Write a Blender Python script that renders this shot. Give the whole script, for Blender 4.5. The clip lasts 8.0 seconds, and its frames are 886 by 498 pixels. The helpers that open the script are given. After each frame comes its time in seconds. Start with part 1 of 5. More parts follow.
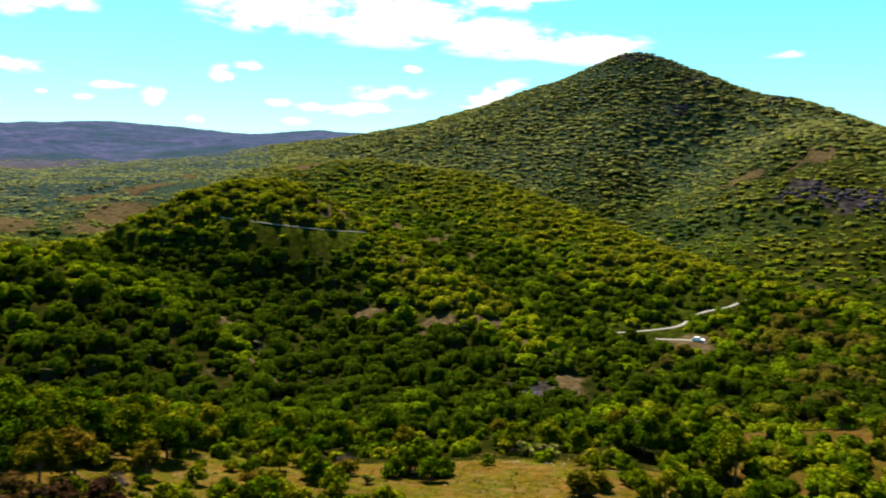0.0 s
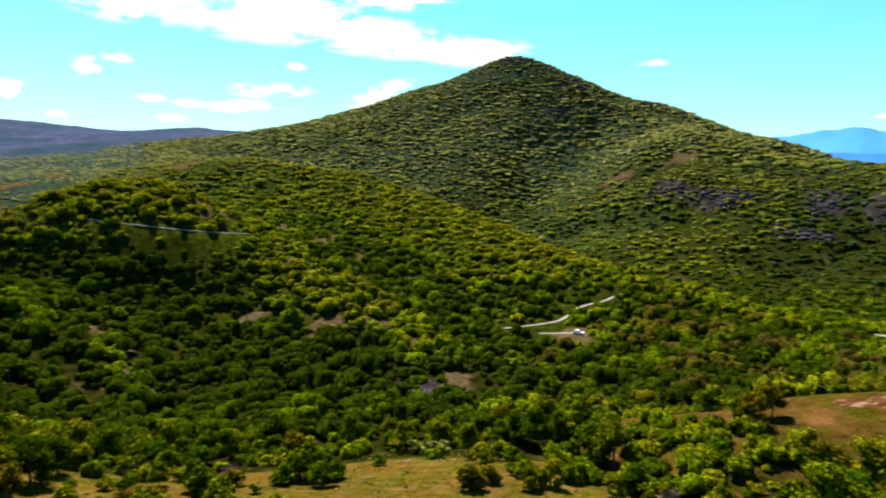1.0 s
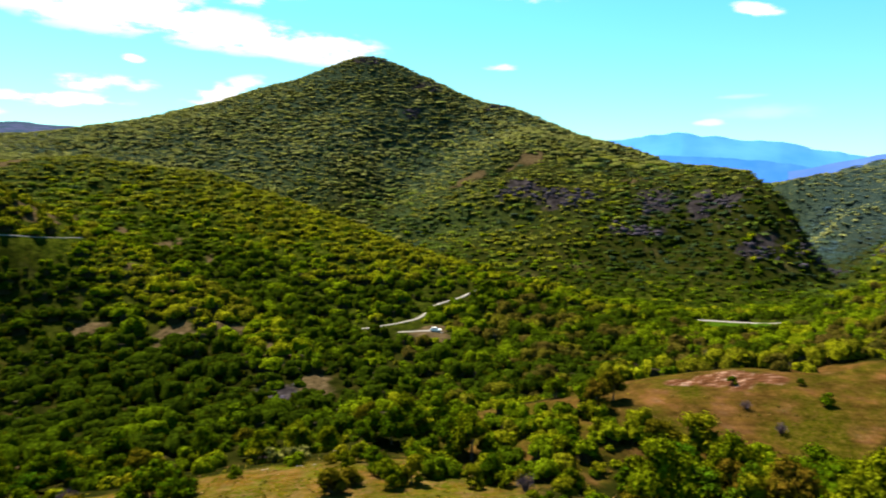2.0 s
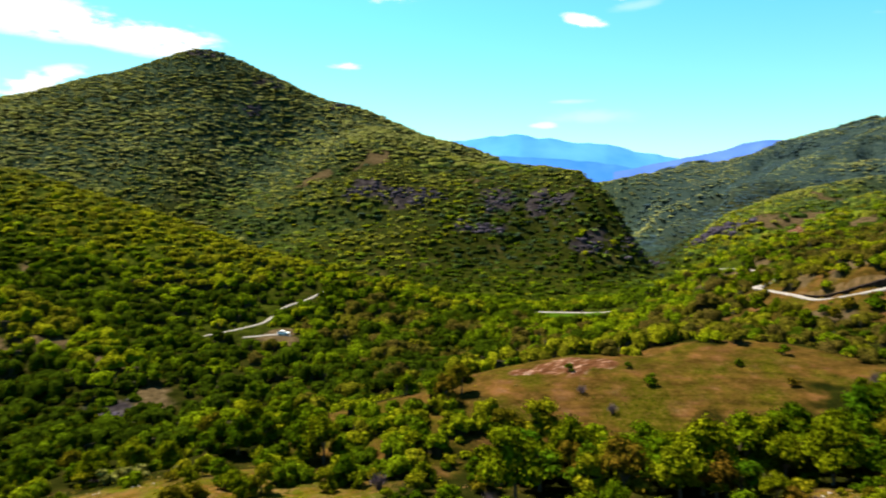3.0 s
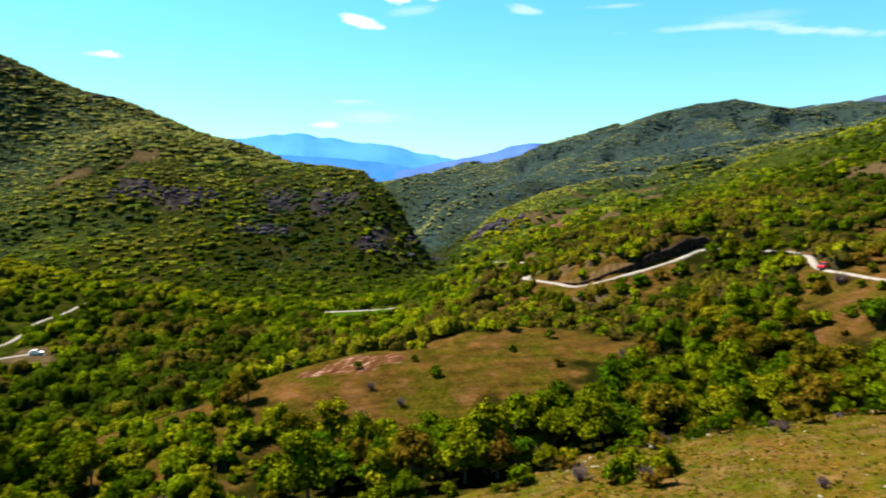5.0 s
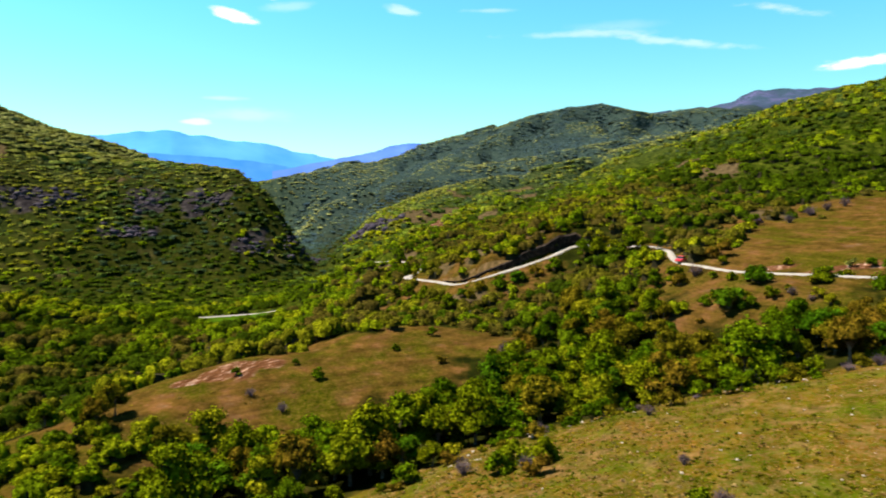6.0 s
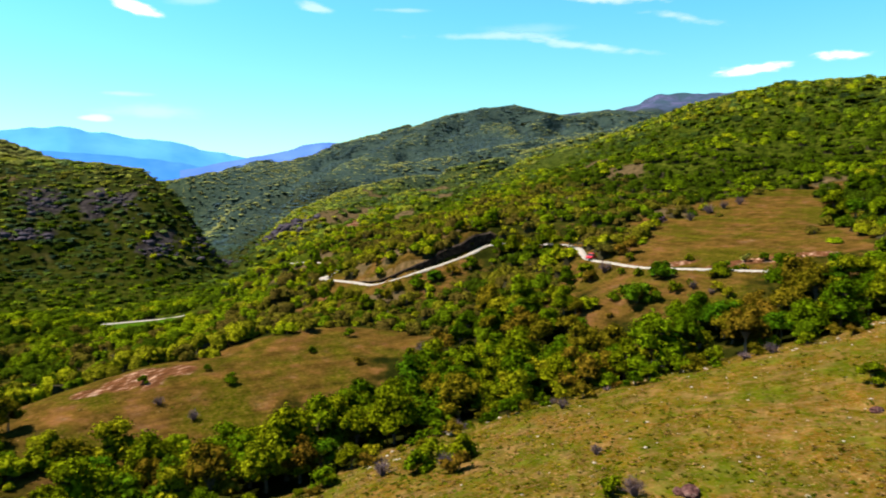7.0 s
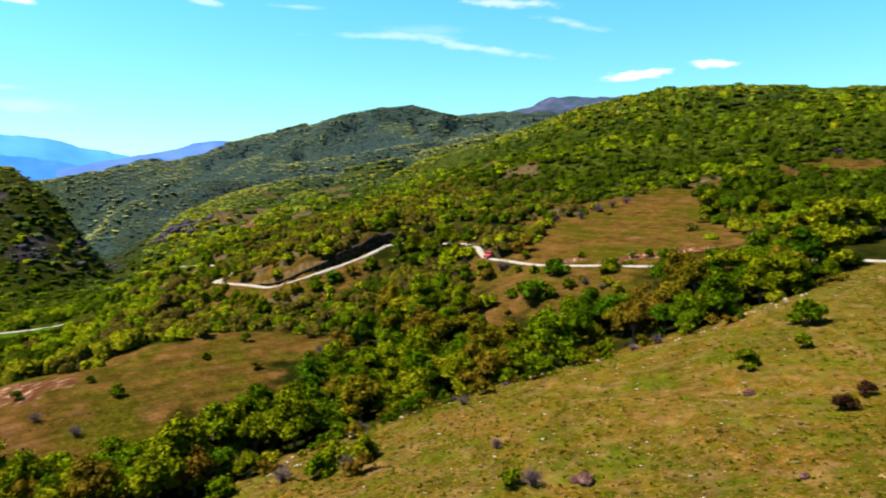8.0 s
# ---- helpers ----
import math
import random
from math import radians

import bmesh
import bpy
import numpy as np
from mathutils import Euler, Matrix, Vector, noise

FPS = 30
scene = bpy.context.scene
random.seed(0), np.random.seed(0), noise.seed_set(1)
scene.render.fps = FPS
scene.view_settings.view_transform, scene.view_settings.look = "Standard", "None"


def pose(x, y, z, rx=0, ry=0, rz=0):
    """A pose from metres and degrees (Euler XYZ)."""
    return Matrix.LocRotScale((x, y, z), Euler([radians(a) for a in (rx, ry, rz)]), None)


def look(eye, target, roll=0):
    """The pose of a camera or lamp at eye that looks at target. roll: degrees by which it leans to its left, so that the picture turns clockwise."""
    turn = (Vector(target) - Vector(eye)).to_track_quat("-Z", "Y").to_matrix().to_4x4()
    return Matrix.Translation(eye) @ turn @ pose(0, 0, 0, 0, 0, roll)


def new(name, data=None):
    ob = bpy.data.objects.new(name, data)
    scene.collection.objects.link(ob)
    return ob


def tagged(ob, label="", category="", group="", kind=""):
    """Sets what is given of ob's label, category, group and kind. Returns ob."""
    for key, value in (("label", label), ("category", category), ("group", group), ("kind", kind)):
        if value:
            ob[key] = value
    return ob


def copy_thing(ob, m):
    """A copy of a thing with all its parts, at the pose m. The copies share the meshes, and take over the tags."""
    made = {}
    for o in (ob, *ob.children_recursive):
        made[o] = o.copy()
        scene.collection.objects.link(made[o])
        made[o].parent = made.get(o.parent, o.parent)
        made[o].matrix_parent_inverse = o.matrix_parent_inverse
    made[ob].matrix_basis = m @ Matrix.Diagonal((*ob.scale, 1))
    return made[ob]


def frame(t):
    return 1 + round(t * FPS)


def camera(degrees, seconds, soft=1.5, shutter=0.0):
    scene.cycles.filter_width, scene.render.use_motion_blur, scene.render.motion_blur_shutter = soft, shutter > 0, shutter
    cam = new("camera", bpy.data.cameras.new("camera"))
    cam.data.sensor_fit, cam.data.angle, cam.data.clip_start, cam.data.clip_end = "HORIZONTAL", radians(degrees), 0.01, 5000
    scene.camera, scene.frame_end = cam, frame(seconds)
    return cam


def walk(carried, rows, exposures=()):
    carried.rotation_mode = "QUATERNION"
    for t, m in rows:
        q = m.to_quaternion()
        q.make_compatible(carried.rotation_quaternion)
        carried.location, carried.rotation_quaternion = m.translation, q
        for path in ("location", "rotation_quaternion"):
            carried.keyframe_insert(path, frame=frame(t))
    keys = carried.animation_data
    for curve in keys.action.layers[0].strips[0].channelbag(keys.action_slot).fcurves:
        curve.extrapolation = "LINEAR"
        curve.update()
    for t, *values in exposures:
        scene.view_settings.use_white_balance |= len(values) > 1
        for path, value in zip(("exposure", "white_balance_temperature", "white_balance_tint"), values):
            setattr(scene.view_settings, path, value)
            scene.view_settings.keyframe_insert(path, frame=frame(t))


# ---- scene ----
cam = camera(65.8, 8.0, soft=1.95, shutter=0.5)
EYE = 57.0  # the lookout hangs this high over the valley floor
ROWS = [  # seconds, yaw, pitch, roll
    (0.0, -0.0, -5.5, 0.12),
    (0.5, -4.61, -5.5, 0.13),
    (1.0, -9.4, -5.49, 0.13),
    (1.2, -11.68, -5.49, 0.13),
    (2.3, -24.9, -5.45, 0.13),
    (2.5, -27.23, -5.45, 0.12),
    (3.0, -34.09, -5.48, 0.13),
    (3.5, -39.29, -5.48, 0.13),
    (4.0, -43.12, -5.47, 0.12),
    (4.5, -47.14, -5.48, 0.12),
    (4.7, -48.9, -5.48, 0.12),
    (5.8, -60.36, -5.48, 0.12),
    (6.0, -61.92, -5.48, 0.12),
    (6.5, -65.4, -5.49, 0.12),
    (7.0, -68.91, -5.49, 0.13),
    (7.5, -73.04, -5.48, 0.14),
    (8.0, -77.32, -5.48, 0.15),
]
walk(cam, [(t, pose(0, 0, EYE, 90 + pitch, -roll, yaw)) for t, yaw, pitch, roll in ROWS])

# ---- world and sun ----
SUN_BEARING, SUN_HEIGHT = -18.0, 58.0
world = bpy.data.worlds.new("world")
scene.world = world
world.use_nodes = True
wn = world.node_tree.nodes
sky = wn.new("ShaderNodeTexSky")
sky.sky_type, sky.sun_disc = "NISHITA", False
sky.sun_elevation, sky.sun_rotation = radians(SUN_HEIGHT), radians(SUN_BEARING)
sky.air_density, sky.dust_density, sky.ozone_density = 1.0, 0.5, 1.0
wn["Background"].inputs["Strength"].default_value = 0.047
deep = wn.new("ShaderNodeMix")  # the clear, deep cyan of this sky
deep.data_type, deep.blend_type = "RGBA", "MULTIPLY"
deep.inputs[0].default_value = 1.0
level = wn.new("ShaderNodeSeparateXYZ")  # paler towards the horizon, where the air is thick
world.node_tree.links.new(wn.new("ShaderNodeTexCoord").outputs["Generated"], level.inputs[0])
pale = wn.new("ShaderNodeValToRGB")
pale.color_ramp.elements[0].position, pale.color_ramp.elements[0].color = 0.015, (0.74, 1.14, 1.08, 1)
pale.color_ramp.elements[1].position, pale.color_ramp.elements[1].color = 0.23, (0.5, 1.27, 1.2, 1)
world.node_tree.links.new(level.outputs[2], pale.inputs[0])
world.node_tree.links.new(pale.outputs[0], deep.inputs[7])
world.node_tree.links.new(sky.outputs["Color"], deep.inputs[6])
world.node_tree.links.new(deep.outputs[2], wn["Background"].inputs["Color"])
sun = new("sun", bpy.data.lights.new("sun", "SUN"))
sun.data.energy, sun.data.angle, sun.data.color = 5.0, radians(0.53), (1.0, 0.93, 0.78)
sb, sh = radians(SUN_BEARING), radians(SUN_HEIGHT)
sun.matrix_world = look((math.sin(sb) * math.cos(sh) * 300, math.cos(sb) * math.cos(sh) * 300, math.sin(sh) * 300 + 100), (0, 0, 100))
scene.view_settings.exposure = 1.88

# ---- materials ----
def material(name, rough=0.9):
    """A new node material and a short hand to add nodes to it."""
    m = bpy.data.materials.new(name)
    m.use_nodes = True
    tree = m.node_tree
    bsdf = tree.nodes["Principled BSDF"]
    bsdf.inputs["Roughness"].default_value = rough
    bsdf.inputs["Specular IOR Level"].default_value = 0.0

    def node(kind, **values):
        n = tree.nodes.new(kind)
        for key, value in values.items():
            n.inputs[key.replace("_", " ")].default_value = value
        return n
    return m, tree, bsdf, node


def ramp(tree, fac, stops):
    r = tree.nodes.new("ShaderNodeValToRGB")
    while len(r.color_ramp.elements) < len(stops):
        r.color_ramp.elements.new(0.5)
    for e, (pos, col) in zip(r.color_ramp.elements, stops):
        e.position, e.color = pos, (*col, 1)
    tree.links.new(fac, r.inputs[0])
    return r.outputs[0]


def mix(tree, fac, a, b, blend="MIX"):
    n = tree.nodes.new("ShaderNodeMix")
    n.data_type, n.blend_type = "RGBA", blend
    for sock, value in ((n.inputs[0], fac), (n.inputs[6], a), (n.inputs[7], b)):
        if isinstance(value, (int, float)):
            sock.default_value = value
        elif isinstance(value, tuple):
            sock.default_value = (*value, 1)
        else:
            tree.links.new(value, sock)
    return n.outputs[2]


def noise_out(tree, scale, detail=4, rough=0.55, vector=None):
    n = tree.nodes.new("ShaderNodeTexNoise")
    n.inputs["Scale"].default_value, n.inputs["Detail"].default_value, n.inputs["Roughness"].default_value = scale, detail, rough
    if vector is None:
        vector = tree.nodes.new("ShaderNodeTexCoord").outputs["Object"]
    tree.links.new(vector, n.inputs["Vector"])
    return n.outputs["Fac"]


def attribute(tree, name):
    a = tree.nodes.new("ShaderNodeAttribute")
    a.attribute_name = name
    return a.outputs["Fac"]


def bump(tree, bsdf, height, strength, distance):
    b = tree.nodes.new("ShaderNodeBump")
    b.inputs["Strength"].default_value, b.inputs["Distance"].default_value = strength, distance
    tree.links.new(height, b.inputs["Height"])
    tree.links.new(b.outputs[0], bsdf.inputs["Normal"])


def ground_material():
    m, tree, bsdf, node = material("hill_ground", 0.95)
    big, mid, fine = noise_out(tree, 0.035, 5), noise_out(tree, 0.22, 6, 0.62), noise_out(tree, 1.7, 5, 0.7)
    speck, broad = noise_out(tree, 0.9, 6, 0.75), noise_out(tree, 0.09, 4, 0.6)
    def soft(fac, lo, hi):
        n = tree.nodes.new("ShaderNodeMapRange")
        n.inputs[1].default_value, n.inputs[2].default_value = lo, hi
        tree.links.new(fac, n.inputs[0])
        return n.outputs[0]

    grass = ramp(tree, speck, [(0.38, (0.045, 0.05, 0.002)), (0.45, (0.115, 0.095, 0.004)), (0.5, (0.16, 0.1, 0.012)), (0.54, (0.23, 0.1, 0.026)), (0.62, (0.38, 0.23, 0.1))])
    tufts = ramp(tree, fine, [(0.36, (0.02, 0.022, 0.002)), (0.46, (0.1, 0.085, 0.004)), (0.56, (0.21, 0.125, 0.018)), (0.68, (0.44, 0.28, 0.13))])
    patchy = ramp(tree, broad, [(0.4, (0.07, 0.085, 0.002)), (0.5, (0.16, 0.115, 0.005)), (0.6, (0.25, 0.105, 0.022))])
    grass = mix(tree, 0.42, mix(tree, 0.5, grass, tufts), patchy)
    spots = [noise_out(tree, s, 3, 0.6) for s in (2.3, 3.1, 4.7, 0.55)]
    grass = mix(tree, soft(spots[0], 0.56, 0.62), grass, (0.3, 0.16, 0.085))
    grass = mix(tree, soft(spots[3], 0.54, 0.66), grass, mix(tree, 0.5, grass, (0.1, 0.13, 0.004)))
    grass = mix(tree, soft(spots[1], 0.57, 0.63), grass, (0.075, 0.105, 0.004))
    grass = mix(tree, soft(spots[2], 0.63, 0.67), grass, (0.42, 0.33, 0.16))
    grass = mix(tree, soft(noise_out(tree, 0.3, 5, 0.7), 0.5, 0.64), grass, mix(tree, 0.55, grass, (0.36, 0.2, 0.12)))
    grass = mix(tree, soft(noise_out(tree, 0.17, 5, 0.7), 0.5, 0.62), grass, mix(tree, 0.5, grass, (0.1, 0.15, 0.006)))
    grass = mix(tree, 1.0, grass, (0.92, 0.94, 0.68), "MULTIPLY")
    dry = ramp(tree, mid, [(0.3, (0.045, 0.03, 0.007)), (0.42, (0.105, 0.058, 0.015)), (0.52, (0.16, 0.084, 0.022)), (0.62, (0.215, 0.096, 0.042)), (0.76, (0.27, 0.165, 0.095))])
    dry = mix(tree, soft(broad, 0.44, 0.61), mix(tree, 0.22, dry, tufts), ramp(tree, fine, [(0.34, (0.035, 0.045, 0.003)), (0.5, (0.095, 0.085, 0.006)), (0.68, (0.17, 0.115, 0.028))]))
    band_map = node("ShaderNodeMapping")
    band_map.inputs["Scale"].default_value = (0.05, 0.05, 2.6)
    tree.links.new(node("ShaderNodeTexCoord").outputs["Object"], band_map.inputs["Vector"])
    bands = noise_out(tree, 1.0, 5, 0.65, band_map.outputs[0])
    dry = mix(tree, 0.4, dry, ramp(tree, bands, [(0.38, (0.4, 0.42, 0.4)), (0.5, (1.0, 1.0, 1.0)), (0.62, (1.45, 1.3, 1.25))]), "MULTIPLY")
    grass = mix(tree, 0.35, grass, ramp(tree, bands, [(0.38, (0.5, 0.55, 0.5)), (0.5, (1.0, 1.0, 1.0)), (0.62, (1.4, 1.3, 1.25))]), "MULTIPLY")
    rock = ramp(tree, mid, [(0.3, (0.016, 0.014, 0.017)), (0.5, (0.05, 0.042, 0.048)), (0.72, (0.13, 0.11, 0.115))])
    streak_map = node("ShaderNodeMapping")
    streak_map.inputs["Scale"].default_value, streak_map.inputs["Rotation"].default_value = (0.45, 1.3, 1.0), (0, 0, 0.7)
    tree.links.new(node("ShaderNodeTexCoord").outputs["Object"], streak_map.inputs["Vector"])
    red = ramp(tree, noise_out(tree, 0.9, 5, 0.65, streak_map.outputs[0]), [(0.36, (0.11, 0.045, 0.02)), (0.52, (0.19, 0.08, 0.04)), (0.57, (0.34, 0.17, 0.11)), (0.66, (0.62, 0.42, 0.34))])
    lush = ramp(tree, fine, [(0.3, (0.05, 0.12, 0.005)), (0.7, (0.11, 0.2, 0.01))])
    litter = ramp(tree, mid, [(0.3, (0.012, 0.016, 0.003)), (0.52, (0.03, 0.034, 0.005)), (0.64, (0.055, 0.046, 0.01)), (0.78, (0.13, 0.08, 0.025))])
    bare = ramp(tree, noise_out(tree, 0.45, 6, 0.72), [(0.34, (0.05, 0.036, 0.018)), (0.46, (0.12, 0.085, 0.042)), (0.56, (0.165, 0.115, 0.06)), (0.7, (0.23, 0.175, 0.11))])
    # blue violet of the far ridges: haze painted into the ground colour
    far_haze = mix(tree, soft(noise_out(tree, 0.06, 6, 0.75), 0.42, 0.6), ramp(tree, noise_out(tree, 0.014, 6, 0.65), [(0.36, (0.05, 0.105, 0.15)), (0.48, (0.095, 0.125, 0.27)), (0.6, (0.16, 0.155, 0.36))]), (0.055, 0.095, 0.16))

    def zone(name):  # a zone's attribute, its edge broken by noise
        add = node("ShaderNodeMath")
        tree.links.new(attribute(tree, name), add.inputs[0])
        tree.links.new(mid, add.inputs[1])
        return soft(add.outputs[0], 0.82, 1.12)
    col = mix(tree, soft(big, 0.6, 0.78), litter, bare)
    brush = noise_out(tree, 0.34, 5, 0.68)
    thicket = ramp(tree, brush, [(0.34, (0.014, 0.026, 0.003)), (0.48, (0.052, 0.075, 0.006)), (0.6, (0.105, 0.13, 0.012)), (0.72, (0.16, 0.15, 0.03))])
    # far brush is bluer: distance haze put into the ground colour
    hazy_brush = ramp(tree, brush, [(0.32, (0.02, 0.042, 0.045)), (0.5, (0.055, 0.092, 0.085)), (0.7, (0.115, 0.15, 0.12))])
    col = mix(tree, attribute(tree, "thicket"), col, mix(tree, attribute(tree, "cool"), thicket, hazy_brush))
    col = mix(tree, zone("grass"), col, grass)
    col = mix(tree, zone("dry"), col, dry)
    col = mix(tree, zone("bare"), col, bare)
    col = mix(tree, zone("lush"), col, lush)
    col = mix(tree, attribute(tree, "far_haze"), col, far_haze)
    col = mix(tree, zone("rock"), col, rock)
    col = mix(tree, zone("red"), col, red)
    worn = ramp(tree, noise_out(tree, 0.5, 4, 0.6), [(0.3, (0.23, 0.225, 0.21)), (0.7, (0.4, 0.385, 0.36))])
    tree.links.new(mix(tree, 1.0, col, worn, "MULTIPLY"), bsdf.inputs["Base Color"])
    rough_by = node("ShaderNodeMath")
    rough_by.operation = "MULTIPLY_ADD"
    lumps = node("ShaderNodeMath")
    lumps.operation = "MULTIPLY"
    tree.links.new(brush, lumps.inputs[0])
    tree.links.new(attribute(tree, "thicket"), lumps.inputs[1])
    tree.links.new(fine, rough_by.inputs[0])
    rough_by.inputs[1].default_value = 0.1
    tree.links.new(lumps.outputs[0], rough_by.inputs[2])
    bump(tree, bsdf, rough_by.outputs[0], 0.9, 2.2)
    return m


def leaf_material(name, stops, shine=0.35, haze_stops=None, single=True):
    """Foliage: the tint runs from plant to plant (attribute), from leaf to leaf (island) and over the canopy (noise)."""
    m, tree, bsdf, node = material(name, 0.7)
    isl = tree.nodes.new("ShaderNodeNewGeometry").outputs["Random Per Island"]
    info = tree.nodes.new("ShaderNodeObjectInfo").outputs["Random"]
    a = node("ShaderNodeMath")
    tree.links.new(attribute(tree, "tint"), a.inputs[0])
    a.inputs[1].default_value = 0.0
    if single:  # plants that are objects of their own differ by object
        tree.links.new(info, a.inputs[1])
    b = node("ShaderNodeMath")
    b.operation = "MULTIPLY_ADD"
    tree.links.new(isl, b.inputs[0])
    b.inputs[1].default_value = 0.1
    tree.links.new(a.outputs[0], b.inputs[2])
    f = node("ShaderNodeMath")
    f.operation = "FRACT"
    tree.links.new(b.outputs[0], f.inputs[0])
    col = ramp(tree, f.outputs[0], stops)
    if haze_stops:
        col = mix(tree, attribute(tree, "cool"), col, ramp(tree, f.outputs[0], haze_stops))
    # the mottle's near-black lows paint shaded gaps between leaves
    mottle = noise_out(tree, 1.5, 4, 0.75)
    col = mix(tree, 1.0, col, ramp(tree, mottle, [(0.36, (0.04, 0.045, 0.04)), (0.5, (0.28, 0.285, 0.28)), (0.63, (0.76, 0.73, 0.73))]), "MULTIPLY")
    bump(tree, bsdf, mottle, 0.9, 0.6)
    tree.links.new(col, bsdf.inputs["Base Color"])
    tr = node("ShaderNodeBsdfTranslucent")
    tree.links.new(mix(tree, 0.5, col, (0.2, 0.2, 0.004)), tr.inputs["Color"])
    ms = node("ShaderNodeMixShader")
    ms.inputs[0].default_value = shine
    tree.links.new(bsdf.outputs[0], ms.inputs[1])
    tree.links.new(tr.outputs[0], ms.inputs[2])
    tree.links.new(ms.outputs[0], tree.nodes["Material Output"].inputs["Surface"])
    return m


def plain(name, stops, scale, rough=0.85, bump_by=0.4, depth=0.05):
    m, tree, bsdf, node = material(name, rough)
    n = noise_out(tree, scale, 5, 0.6)
    tree.links.new(ramp(tree, n, stops), bsdf.inputs["Base Color"])
    bump(tree, bsdf, n, bump_by, depth)
    return m


GROUND = ground_material()
# the second stops hold the leaf colours with distance haze painted in
LEAF = leaf_material("scrub_leaf", [(0.0, (0.03, 0.05, 0.003)), (0.22, (0.08, 0.126, 0.003)), (0.45, (0.17, 0.23, 0.004)), (0.58, (0.275, 0.285, 0.006)), (0.68, (0.14, 0.13, 0.008)), (0.85, (0.1, 0.072, 0.014)), (1.0, (0.05, 0.09, 0.004))], 0.1,
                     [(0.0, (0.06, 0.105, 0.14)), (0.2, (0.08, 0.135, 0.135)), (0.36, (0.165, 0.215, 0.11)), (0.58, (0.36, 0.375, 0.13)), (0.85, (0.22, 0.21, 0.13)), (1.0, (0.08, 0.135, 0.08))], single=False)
# near-black wood: the shade inside a crown put into its colour
SHADED_TWIGS = plain("shaded_branches", [(0.3, (0.012, 0.011, 0.005)), (0.7, (0.035, 0.028, 0.014))], 1.2)
BARK = plain("bark", [(0.3, (0.05, 0.035, 0.025)), (0.7, (0.14, 0.1, 0.075))], 3.0)
ROAD = plain("worn_asphalt", [(0.25, (0.13, 0.112, 0.1)), (0.7, (0.21, 0.186, 0.17))], 0.8, 0.8, 0.15, 0.02)
# distant ranges: haze is put into their base colours as blue and violet
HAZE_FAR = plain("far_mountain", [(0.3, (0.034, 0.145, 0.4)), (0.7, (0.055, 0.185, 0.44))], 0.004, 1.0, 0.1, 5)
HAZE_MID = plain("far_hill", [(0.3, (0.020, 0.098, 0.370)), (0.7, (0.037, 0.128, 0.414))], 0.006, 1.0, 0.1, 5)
HAZE_NEAR = plain("hazy_hill", [(0.3, (0.033, 0.077, 0.266)), (0.7, (0.053, 0.104, 0.295))], 0.01, 1.0, 0.1, 5)

# ---- the lie of the land: crests, gullies and benches by bearing, distance and rise from the lookout ----
def station(bearing, distance, rise=0.0):
    b = radians(bearing)
    return math.sin(b) * distance, math.cos(b) * distance, EYE + distance * math.tan(radians(rise))


def ring(first, last, step, distance, rise):
    return [(b, distance, rise) for b in range(first, last + 1, step)]


ROADS = {}
ROADS["meadow_road"] = [(79.0, 205, -5.0), (80.2, 190, -5.3), (80.9, 175, -6.1), (82.8, 165, -6.4), (85.6, 158, -6.7), (91, 150, -6.6), (95.1, 145, -6.5), (100.5, 145, -5.9), (107.7, 140, -5.4), (114, 138, -5.3), (125, 140, -5)]
ROADS["spur_road"] = [(55.5, 320, -6.6), (57.3, 303, -6.5), (59.2, 285, -6.6), (60.3, 260, -7.1), (59.6, 242, -7.6), (58.9, 235, -7.85), (60.2, 228, -8.05), (61.5, 223, -8.2), (63.2, 216, -8.4), (66.2, 211, -7.6), (68.7, 215, -6.8), (71.1, 216, -5.9), (72.9, 220, -5.1), (76, 215, -5.0), (79, 205, -5.0)]
ROADS["valley_road"] = [(41.2, 318, -10.62), (42.2, 316, -10.6), (45, 312, -10.55), (47.4, 304, -10.45), (50, 308, -10.0)]
ROADS["foothill_road"] = [(14.0, 263, -12.1), (15.7, 266, -11.9), (17.1, 268, -11.7), (18.2, 271, -11.5), (19.2, 276, -11.26), (20.0, 284, -10.8), (20.5, 289, -10.35), (21.3, 296, -9.95), (22.9, 305, -9.5), (23.5, 309, -9.2), (25.5, 317, -8.4), (27, 321, -7.9), (28.5, 326, -8.2)]
ROADS["car_track"] = [(17.6, 256, -12.35), (19.0, 255, -12.3), (20.2, 254, -12.25), (21.4, 252, -12.4)]
ROADS["knoll_road"] = [(-18, 318, -2.7), (-16.9, 314, -2.9), (-14.1, 311, -3.3), (-11.4, 310, -3.65), (-8.6, 318, -3.95), (-6.5, 330, -4.05)]

LAND = {}
LAND["lookout_foot"] = [(180, 5, -79), (0, 30, -44.5), (-40, 30, -43), (120, 20, -50), (-120, 30, -42), (200, 40, -30)]
LAND["grass_slope_near"] = [(60, 50, -29), (80, 48, -27.5), (95, 48, -26), (110, 46, -23.5), (130, 50, -20)]
LAND["grass_slope_edge"] = [(59, 75, -24.6), (70, 85, -20.7), (81, 92, -17.2), (92.2, 100, -13.6), (98.6, 105, -11.4), (105.2, 115, -8.3), (110.4, 130, -5.9), (118, 150, -3.5)]
LAND["near_bank"] = [(-45, 80, -21), (-33, 85, -21), (-20, 90, -23), (-8, 95, -23.5), (3, 100, -23), (11, 103, -22.5), (20, 100, -22.7)]
LAND["near_bank_lip"] = [(-45, 110, -17), (-33, 110, -17.7), (-22, 112, -20), (-10, 118, -21.9), (3, 122, -21.9), (11, 122, -21.7), (17, 120, -20.4), (23, 122, -19), (29, 122, -18)]
